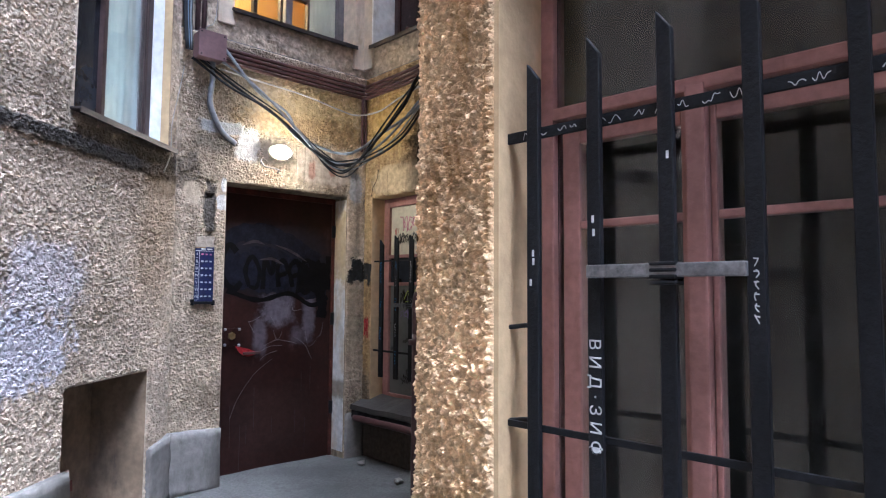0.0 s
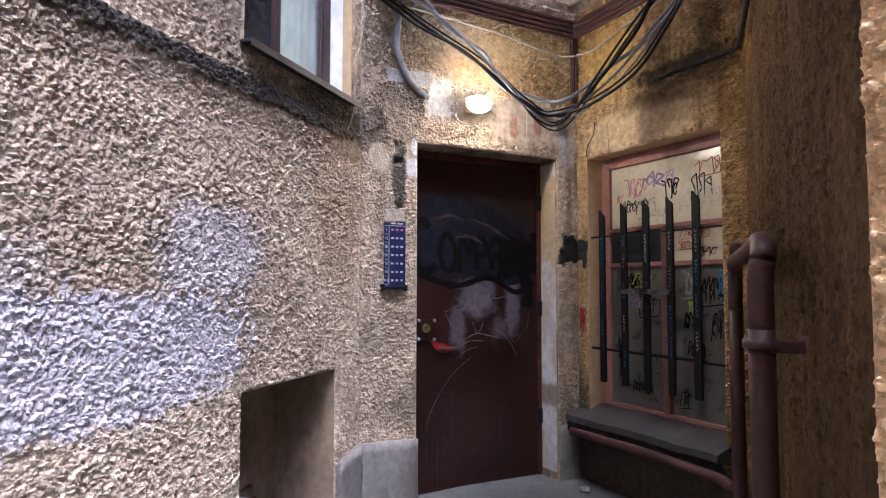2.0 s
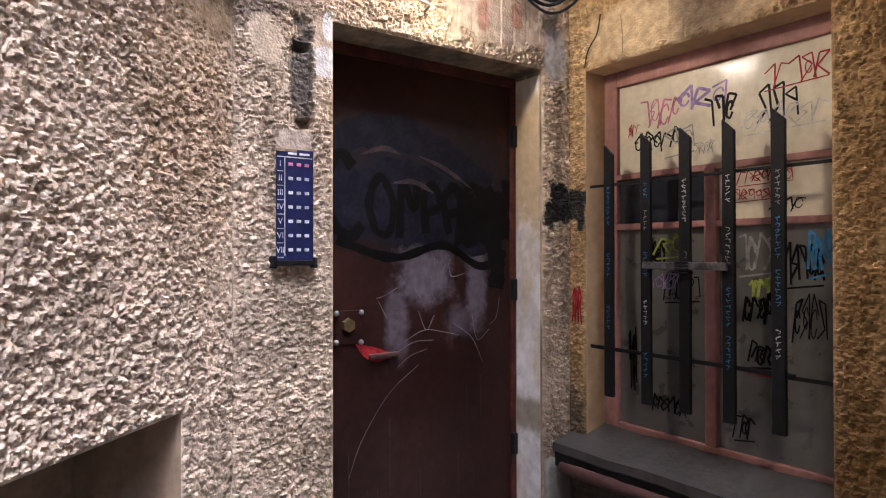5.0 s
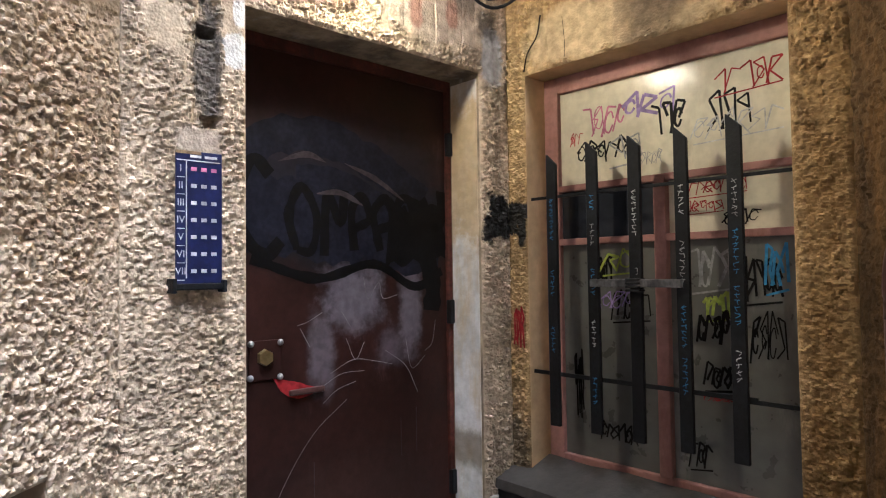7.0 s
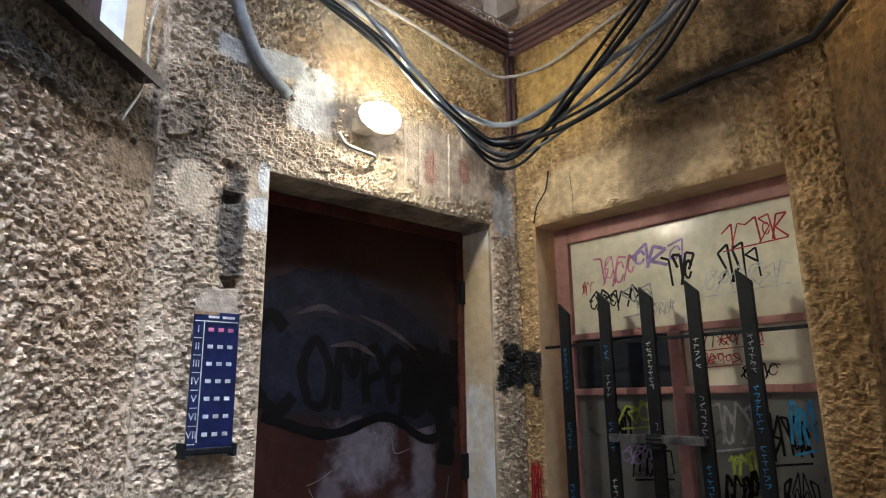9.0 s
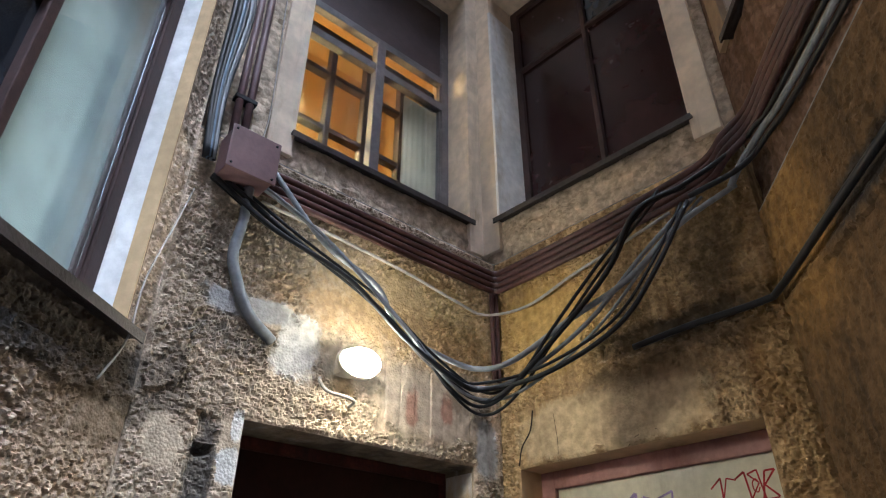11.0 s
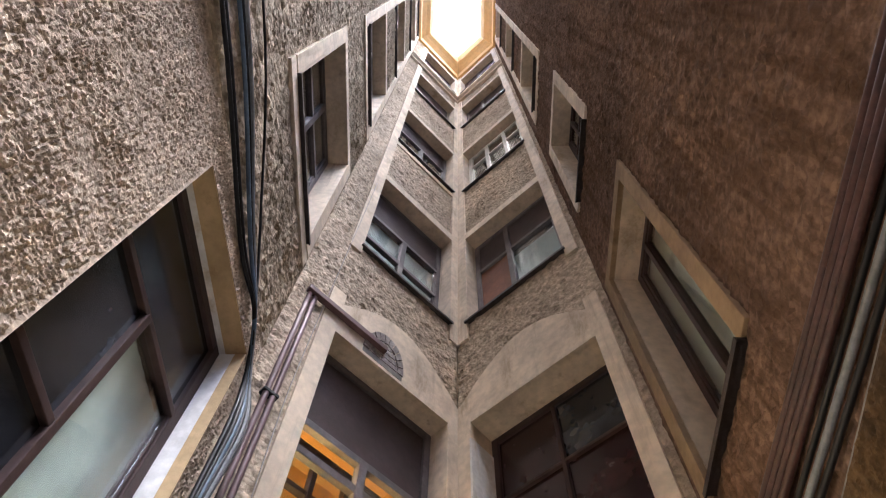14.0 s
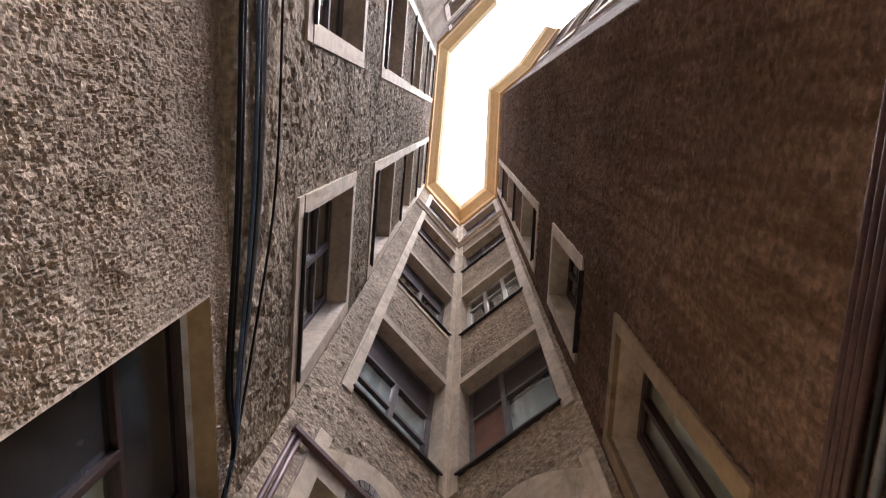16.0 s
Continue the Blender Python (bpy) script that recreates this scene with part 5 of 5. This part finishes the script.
for x, z in ((0.107, 1.36), (0.108, 1.34), (0.1, 1.29), (0.272, 1.4), (0.27, 1.43), (0.445, 1.55)):
    part("paint_spot", boxes((x - 0.003, x + 0.003, 0.0168, 0.0178, z - 0.008, z + 0.008)), INK["white"], gd)

# tags on the boarded window
rng = random.Random(21)
YB = 0.1405
tags = [("pink", 0.28, 0.48, 1.74, 1.88, 5, 0.012), ("violet", 0.46, 0.68, 1.78, 1.89, 4, 0.016), ("black", 0.58, 0.71, 1.7, 1.84, 4, 0.014), ("black", 0.8, 0.94, 1.68, 1.83, 4, 0.015), ("red", 0.82, 1.04, 1.81, 1.91, 6, 0.008),
        ("black", 0.25, 0.48, 1.64, 1.74, 6, 0.011), ("grey", 0.4, 0.54, 1.62, 1.74, 3, 0.012), ("white", 0.74, 1.04, 1.66, 1.76, 7, 0.007), ("red", 0.22, 0.28, 1.72, 1.79, 4, 0.005), ("grey", 0.54, 0.62, 1.6, 1.66, 5, 0.004),
        ("red", 0.72, 0.92, 1.47, 1.53, 8, 0.006), ("red", 0.7, 0.84, 1.41, 1.46, 6, 0.006), ("black", 0.84, 0.96, 1.36, 1.42, 4, 0.007),
        ("black", 0.3, 0.4, 1.14, 1.28, 6, 0.012), ("black", 0.4, 0.56, 1.02, 1.14, 7, 0.01), ("green", 0.76, 0.85, 1.04, 1.14, 6, 0.015), ("grey", 0.72, 0.86, 1.14, 1.3, 5, 0.014), ("black", 0.74, 0.85, 0.95, 1.08, 5, 0.016),
        ("black", 0.86, 1.02, 1.1, 1.26, 7, 0.013), ("blue", 0.97, 1.04, 1.14, 1.3, 4, 0.014), ("black", 0.92, 1.03, 0.9, 1.08, 5, 0.008), ("black", 0.76, 0.87, 0.8, 0.9, 5, 0.014), ("red", 0.74, 0.86, 0.76, 0.79, 8, 0.005),
        ("black", 0.34, 0.5, 0.55, 0.63, 7, 0.01), ("black", 0.7, 0.78, 0.52, 0.62, 4, 0.01), ("green", 0.36, 0.5, 1.2, 1.3, 3, 0.012), ("violet", 0.3, 0.5, 1.06, 1.14, 5, 0.008), ("black", 0.22, 0.26, 0.6, 0.9, 5, 0.01)]
for k, (ink, x0, x1, z0, z1, n, w) in enumerate(tags):
    part("graffiti_tag", scrawl(rng, x0, x1, z0, z1, max(2, n - 1), w * 0.7, YB + 0.0022 - 0.0001 * k if z1 < 1.56 else YB + 0.0022 - 0.0001 * k, bmesh.new()), INK[ink], win_b)
bm = scrawl(random.Random(3), 0.035, 0.085, 0.9, 1.08, 3, 0.008, -0.017, bmesh.new())
tagged(finish("graffiti", bm, INK["red"], TB), "small red scrawl on the window jamb", "graffiti", kind="structure")

bm = bmesh.new()
ribbon(bm, [(0.11, 2.03), (0.13, 2.1), (0.18, 2.16), (0.2, 2.24)], 0.007, -0.0185)
crack = tagged(finish("crack", bm, INK["black"], TB), "dark crack running up the plaster", "crack", kind="structure")
for pts in ([(0.3, 2.02), (0.305, 2.1), (0.295, 2.21)], [(0.62, 2.02), (0.66, 2.05), (0.75, 2.06)]):
    tagged(finish("crack", ribbon(bmesh.new(), pts, 0.0022, -0.004), INK["black"], TB), "thin crack in the lintel plaster", "crack", kind="structure")
for z in (0.95, 1.18, 1.655):
    hook = finish("hook", tube([(0.0, 0.03, z), (0.02, 0.05, z), (0.06, 0.06, z + 0.005), (0.1, 0.045, z)], 0.006, 8), M["iron"], TD)
    tagged(hook, "bent iron peg holding the window bars", "hook", "pegs of the window bars")

# ---- window sill and pipes ----
bm = bmesh.new()
prof = [(0.115, 0.45), (0.115, 0.36), (-0.1, 0.335), (-0.12, 0.35), (-0.115, 0.385)]
na = 14
rows_ = []
for k in range(na + 1):
    x = -0.03 + 1.17 * k / na
    rows_.append([bm.verts.new((x, y + 0.008 * noise.noise(Vector((x * 6, y * 9, 2))), z + 0.01 * noise.noise(Vector((x * 5, y * 7, 0))))) for y, z in prof])
for a, b in zip(rows_, rows_[1:]):
    for k in range(5):
        bm.faces.new((a[k], b[k], b[(k + 1) % 5], a[(k + 1) % 5]))
bm.faces.new(rows_[0])
bm.faces.new(rows_[-1][::-1])
bmesh.ops.recalc_face_normals(bm, faces=bm.faces)
tagged(finish("window_sill", bm, surface("grey_tin_sill", (0.065, 0.06, 0.056), 0.55, 0.2, big=4, fine=30, spread=0.25, grain=0.2, stain=(0.08, 0.07, 0.065), stain_at=0.58, bump=0.3, bump_scale=30), TB), "bent grey sheet sill under the barred window", "window sill", kind="structure")
# ragged black strip stands in for the dark gap below the sill
bm = bmesh.new()
hem = []
for k in range(61):
    x = -0.05 + 1.2 * k / 60
    hang = 0.025 + 0.05 * abs(noise.noise(Vector((x * 9, 0, 4)))) + 0.03 * (1 if k < 8 else 0)
    out = -0.112 + 0.01 * noise.noise(Vector((x * 14, 3, 0)))
    hem.append([bm.verts.new(p) for p in ((x, out, 0.345), (x, out - 0.004, 0.345 - hang), (x, out + 0.012, 0.343 - hang), (x, out + 0.012, 0.345))])
for a, b in zip(hem, hem[1:]):
    for k in range(4):
        bm.faces.new((a[k], b[k], b[(k + 1) % 4], a[(k + 1) % 4]))
bmesh.ops.recalc_face_normals(bm, faces=bm.faces)
tagged(finish("trim_sill_gap_strip", bm, M["iron"], TB), "ragged black strip standing in for the dark gap under the sill", "felt strip", kind="structure")
heat = finish("heating_pipe", tube([(-0.80, 5.19, 0.285), (-0.72, 5.08, 0.29), (-0.4, 4.72, 0.295), (-0.12, 4.33, 0.3), (-0.07, 4.22, 0.3), (-0.06, 4.12, 0.3)], 0.026, 12), M["pipe"])
tagged(heat, "brown painted pipe under the window, rising along the wall", "pipe")
part("riser", tube([(-0.05, 4.02, -0.03), (-0.05, 4.02, 0.4), (-0.05, 4.02, 1.1)], 0.03, 14, smooth_steps=2), M["pipe"], heat)
part("bend", tube([(-0.05, 4.02, 1.1), (-0.05, 4.02, 1.2), (-0.057, 3.98, 1.27), (-0.08, 3.85, 1.3), (-0.16, 3.2, 1.31), (-0.215, 2.82, 1.315), (-0.232, 2.72, 1.285), (-0.245, 2.7, 1.22), (-0.245, 2.7, 1.1)], 0.03, 16), M["pipe"], heat)
riser = part("riser", tube([(-0.245, 2.7, 1.1), (-0.245, 2.7, 0.5), (-0.245, 2.7, -0.03)], 0.03, 16, smooth_steps=2), M["pipe"], heat)
bm = bmesh.new()
tube([(-0.245, 2.7, 1.075), (-0.245, 2.7, 1.055)], 0.043, 20, bm=bm, smooth_steps=1)
part("clamp", bm, M["pipe"], riser)
part("bracket", boxes((-0.24, -0.13, 2.672, 2.7, 1.045, 1.075), (-0.158, -0.146, 2.6, 2.74, 1.03, 1.085), bevel=0.004), M["pipe"], heat, "flat wall bracket")
part("valve", tube([(-0.09, 3.78, 1.33), (-0.09, 3.78, 1.36), (-0.09, 3.78, 1.375)], 0.025, 10, smooth_steps=1), M["pipe"], heat)

# ---- conduits and cables ----
jb = finish("junction_box", boxes((0.075, 0.25, -0.13, -0.02, 2.815, 2.985), bevel=0.006), M["trunking"], TA)
tagged(jb, "maroon metal junction box at the wall corner", "junction box")
lid = part("lid", boxes((0.068, 0.257, -0.138, -0.13, 2.808, 2.992), bevel=0.003), M["trunking"], jb)
for x, z in ((0.085, 2.825), (0.24, 2.825), (0.085, 2.975), (0.24, 2.975)):
    bm = bmesh.new()
    bmesh.ops.create_cone(bm, cap_ends=True, segments=10, radius1=0.005, radius2=0.004, depth=0.004, matrix=Matrix.Translation((x, -0.14, z)) @ pose(0, 0, 0, 90))
    part("screw", bm, M["iron"], lid)


def offset(p, q, s, out, z):
    x, y = along(p, q, s)
    d = Vector((q[0] - p[0], q[1] - p[1])).normalized()
    return (x + d.y * out, y - d.x * out, z)


lA, lB, lR, lU = math.dist(K1, C), math.dist(C, K2), math.dist(K2, K3), math.dist(UK2, UK3)
conduit = None
for k in range(4):
    z, o = 2.845 + 0.032 * k, 0.03
    pts = [offset(K1, C, 0.25, o, z), offset(K1, C, 0.7, o, z), offset(K1, C, lA - 0.12, o, z), offset(K1, C, lA - 0.05, o + 0.01, z), offset(C, K2, 0.05, o + 0.01, z), offset(C, K2, 0.12, o, z), offset(C, K2, 0.7, o, z + 0.01),
           offset(C, K2, lB - 0.16, o, z + 0.04), offset(C, K2, lB - 0.03, o + 0.02, z + 0.1), offset(UK2, UK3, 0.2, o + 0.015, z + 0.17), offset(UK2, UK3, 0.5, o + 0.01, z + 0.19), offset(UK2, UK3, 1.4, o + 0.01, z + 0.17), offset(UK2, UK3, lU - 0.02, o + 0.01, z + 0.16)]
    bm = tube(pts, 0.0135, 10)
    if conduit is None:
        conduit = tagged(finish("conduit_run", bm, M["pipe"]), "row of maroon painted conduits along the walls", "conduit")
    else:
        part("conduit", bm, M["pipe"], conduit)
for k in range(2):
    part("conduit", tube([offset(K1, C, lA - 0.03 - 0.03 * k, 0.03, 2.84), offset(K1, C, lA - 0.03 - 0.03 * k, 0.03, 2.6), offset(K1, C, lA - 0.03 - 0.03 * k, 0.03, 2.4)], 0.011, 8), M["pipe"], conduit, "short drop conduit in the corner")
for k in range(2):
    part("conduit", tube([offset(UK1, UC, 0.11 + 0.045 * k, 0.035, 3.0), offset(UK1, UC, 0.11 + 0.045 * k, 0.035, 4.1), offset(UK1, UC, 0.11 + 0.045 * k, 0.035, 5.3)], 0.017, 10, smooth_steps=2), M["trunking"], conduit, "pale maroon rising conduit")
part("trunk_arm", boxes((0.08, 0.78, -0.075, -0.03, 5.27, 5.32), bevel=0.004), M["trunking"], conduit, "maroon trunking across the plaster", matrix=frame_of(UK1, UC))
for z in (3.35, 4.2):
    part("strap", boxes((0.085, 0.18, -0.055, -0.0, z, z + 0.02), bevel=0.003), M["iron"], conduit, matrix=frame_of(UK1, UC))
CABLES = [
    ("black_cable", 0.012, [(-1.8, 4.31, 2.84), (-1.55, 4.44, 2.66), (-1.26, 4.57, 2.46), (-1.06, 4.66, 2.27), (-0.89, 4.74, 2.16), (-0.79, 4.69, 2.17), (-0.64, 4.61, 2.31), (-0.43, 4.5, 2.54), (-0.31, 4.44, 2.76), (-0.13, 4.42, 2.86)]),
    ("black_cable", 0.011, [(-1.81, 4.29, 2.82), (-1.6, 4.39, 2.66), (-1.34, 4.5, 2.52), (-1.14, 4.59, 2.33), (-0.95, 4.68, 2.2), (-0.85, 4.72, 2.19), (-0.65, 4.6, 2.21), (-0.43, 4.47, 2.32), (-0.29, 4.41, 2.5), (-0.13, 4.4, 2.78)]),
    ("grey_cable", 0.013, [(-1.64, 4.42, 2.93), (-1.44, 4.51, 2.67), (-1.25, 4.6, 2.54), (-1.17, 4.63, 2.38), (-1.02, 4.7, 2.31), (-0.88, 4.76, 2.28), (-0.75, 4.69, 2.29), (-0.56, 4.59, 2.4), (-0.36, 4.49, 2.51), (-0.18, 4.41, 2.68), (0.02, 4.33, 2.8)]),
    ("grey_cable", 0.01, [(-1.7, 4.38, 2.86), (-1.45, 4.5, 2.7), (-1.2, 4.6, 2.45), (-1.0, 4.69, 2.24), (-0.86, 4.74, 2.2), (-0.72, 4.67, 2.23), (-0.5, 4.56, 2.38), (-0.3, 4.47, 2.6), (-0.1, 4.4, 2.8)]),
    ("black_cable", 0.008, [(-1.1, 4.64, 2.34), (-1.0, 4.68, 2.2), (-0.88, 4.73, 2.13), (-0.76, 4.68, 2.19), (-0.6, 4.6, 2.4), (-0.42, 4.5, 2.62), (-0.22, 4.42, 2.84)]),
    ("white_cable", 0.008, [(-1.66, 4.4, 2.78), (-1.46, 4.57, 2.76), (-1.18, 4.84, 2.74), (-0.94, 5.05, 2.69), (-0.82, 5.14, 2.675), (-0.64, 5.08, 2.69), (-0.47, 4.89, 2.74), (-0.31, 4.72, 2.78), (-0.14, 4.55, 2.83)]),
    ("white_cable", 0.004, [(-1.86, 4.32, 2.86), (-1.865, 4.24, 2.6), (-1.88, 4.17, 2.34), (-1.87, 4.14, 2.14), (-1.88, 4.07, 2.0)]),
    ("black_cable", 0.012, [(-0.16, 4.42, 2.84), (0.0, 4.36, 2.93), offset(UK2, UK3, 0.2, 0.05, 3.0), offset(UK2, UK3, 0.6, 0.04, 2.97), offset(UK2, UK3, lU - 0.02, 0.04, 2.95)]),
    ("grey_cable", 0.015, [(0.0, 4.33, 2.79), (0.05, 4.3, 2.88), offset(UK2, UK3, 0.25, 0.05, 2.95), offset(UK2, UK3, 0.7, 0.04, 2.925), offset(UK2, UK3, lU - 0.02, 0.04, 2.91)]),
    ("black_cable", 0.013, [(-0.12, 4.4, 2.8), (0.03, 4.28, 2.84), offset(UK2, UK3, 0.3, 0.05, 2.9), offset(UK2, UK3, 0.7, 0.04, 2.88), offset(UK2, UK3, lU - 0.02, 0.04, 2.86)]),
]
for k, dx, dy, dz in ((0, 0.02, 0.015, 0.035), (1, -0.015, 0.02, 0.03), (3, 0.02, -0.01, -0.045), (4, 0.01, 0.01, -0.03)):
    CABLES.append((CABLES[k][0], 0.007, [(x + dx, y + dy, z + dz * math.sin(math.pi * (j + 0.4) / len(CABLES[k][2]))) for j, (x, y, z) in enumerate(CABLES[k][2])]))
for kind, r, pts in CABLES:
    ob = finish("cable", tube(pts, 0.8 * r, 8), M[kind])
    tagged(ob, {"black_cable": "sagging black cable slung across the corner", "grey_cable": "sagging grey cable slung across the corner", "white_cable": "thin pale wire fixed to the wall"}[kind], "cable", "cables slung across the corner")
pts = [offset(C, K2, 0.72, 0.03, 2.36), offset(C, K2, 0.95, 0.03, 2.372), offset(C, K2, lB - 0.06, 0.035, 2.37), offset(K2, K3, 0.08, 0.035, 2.372), offset(K2, K3, 0.5, 0.03, 2.375), offset(K2, K3, 1.2, 0.03, 2.368), offset(K2, K3, lR - 0.03, 0.03, 2.372)]
tagged(finish("cable", tube(pts, 0.012, 8), M["black_cable"]), "sooty black cable lying on the ledge of the wall", "cable", "cables along the wall")
hose = finish("hose", tube([offset(K1, C, s, o, z) for s, o, z in ((0.2, 0.05, 2.82), (0.206, 0.04, 2.69), (0.195, 0.035, 2.549), (0.227, 0.035, 2.454), (0.29, 0.03, 2.353), (0.395, 0.01, 2.293))], 0.019, 12), M["grey_cable"])
tagged(hose, "grey flexible conduit bending into the wall", "hose")
lQ = math.dist(UL0, UK1)
for k, (mt, z, end) in enumerate((("black_cable", 4.28, 0.0), ("black_cable", 4.32, 0.02), ("blue_cable", 4.5, 0.035), ("black_cable", 4.54, 0.05), ("grey_cable", 4.6, 0.065), ("black_cable", 4.86, 0.08))):
    pts = [offset(UL0, UK1, 0.06, 0.035, z + 0.04), offset(UL0, UK1, 1.2, 0.035, z), offset(UL0, UK1, 2.4, 0.035, z + 0.02), offset(UL0, UK1, 3.2, 0.05, z - 0.08 - 0.5 * max(0, z - 4.35)), offset(UL0, UK1, 3.55, 0.085, 4.2 + 0.2 * end),
           offset(K1, C, -0.03 + end * 0.3, 0.03, 4.02), offset(K1, C, end, 0.04, 3.7), offset(K1, C, 0.6 * end, 0.045, 3.2), offset(K1, C, 0.02 + 0.4 * end, 0.06, 2.86)]
    ob = finish("cable", tube(pts, 0.011 if k < 5 else 0.007, 8), M[mt])
    tagged(ob, {"black_cable": "black cable run along the wall under the upper window", "blue_cable": "blue-grey cable run along the wall under the upper window", "grey_cable": "grey cable run along the wall under the upper window"}[mt], "cable", "cables along the wall")
bm = tube([offset(UK1, UC, 0.3, 0.03, 8.0), offset(UK1, UC, 0.26, 0.03, 6.2), offset(UK1, UC, 0.22, 0.04, 4.4), offset(UK1, UC, 0.24, 0.05, 3.3), offset(UK1, UC, 0.16, 0.06, 3.1)], 0.0035, 6)
tagged(finish("cable", bm, M["white_cable"]), "thin pale wire hanging down the facade", "cable")

inner = window(UK1, UC, US[0] + 0.02, US[1] - 0.02, U_WIN[0][0] + 0.01, U_WIN[0][0] + 1.12, 0.26, M["brown_frame"], cols=(0.27, 0.5, 0.75), rows=(0.35, 0.7), width=0.05, sill=False, bar=0.017, label="inner brown sash of the double window", thick=0.33, with_room=False, sash=0.012)

# lamp in the lit room
bm = bmesh.new()
bmesh.ops.create_uvsphere(bm, u_segments=16, v_segments=10, radius=0.055, matrix=Matrix.Translation((0.6, 1.08, 4.08)))
bulb = finish("wall_lamp", bm, glow("lamp_shade_glow", (1.0, 0.66, 0.26), 5.0), frame_of(UK1, UC), smooth=True)
tagged(bulb, "glowing warm lamp inside the lit room", "lamp")

# loose stones by the sill
rng = random.Random(2)
for k in range(2):
    bm = bmesh.new()
    bmesh.ops.create_icosphere(bm, subdivisions=2, radius=1.0)
    r = rng.uniform(0.012, 0.035)
    for v in bm.verts:
        v.co = v.co * r * (1 + 0.35 * noise.noise(v.co * 1.7 + Vector((k, 0, 0))))
        v.co.z *= 0.6
    x, y = -0.72 + 0.3 * k, 4.98 - 0.45 * k
    tagged(finish("stone", bm, M["cement"], Matrix.Translation((x, y, -0.022 + r * 0.4))), "small loose lump of mortar on the paving", "stone", "loose stones")
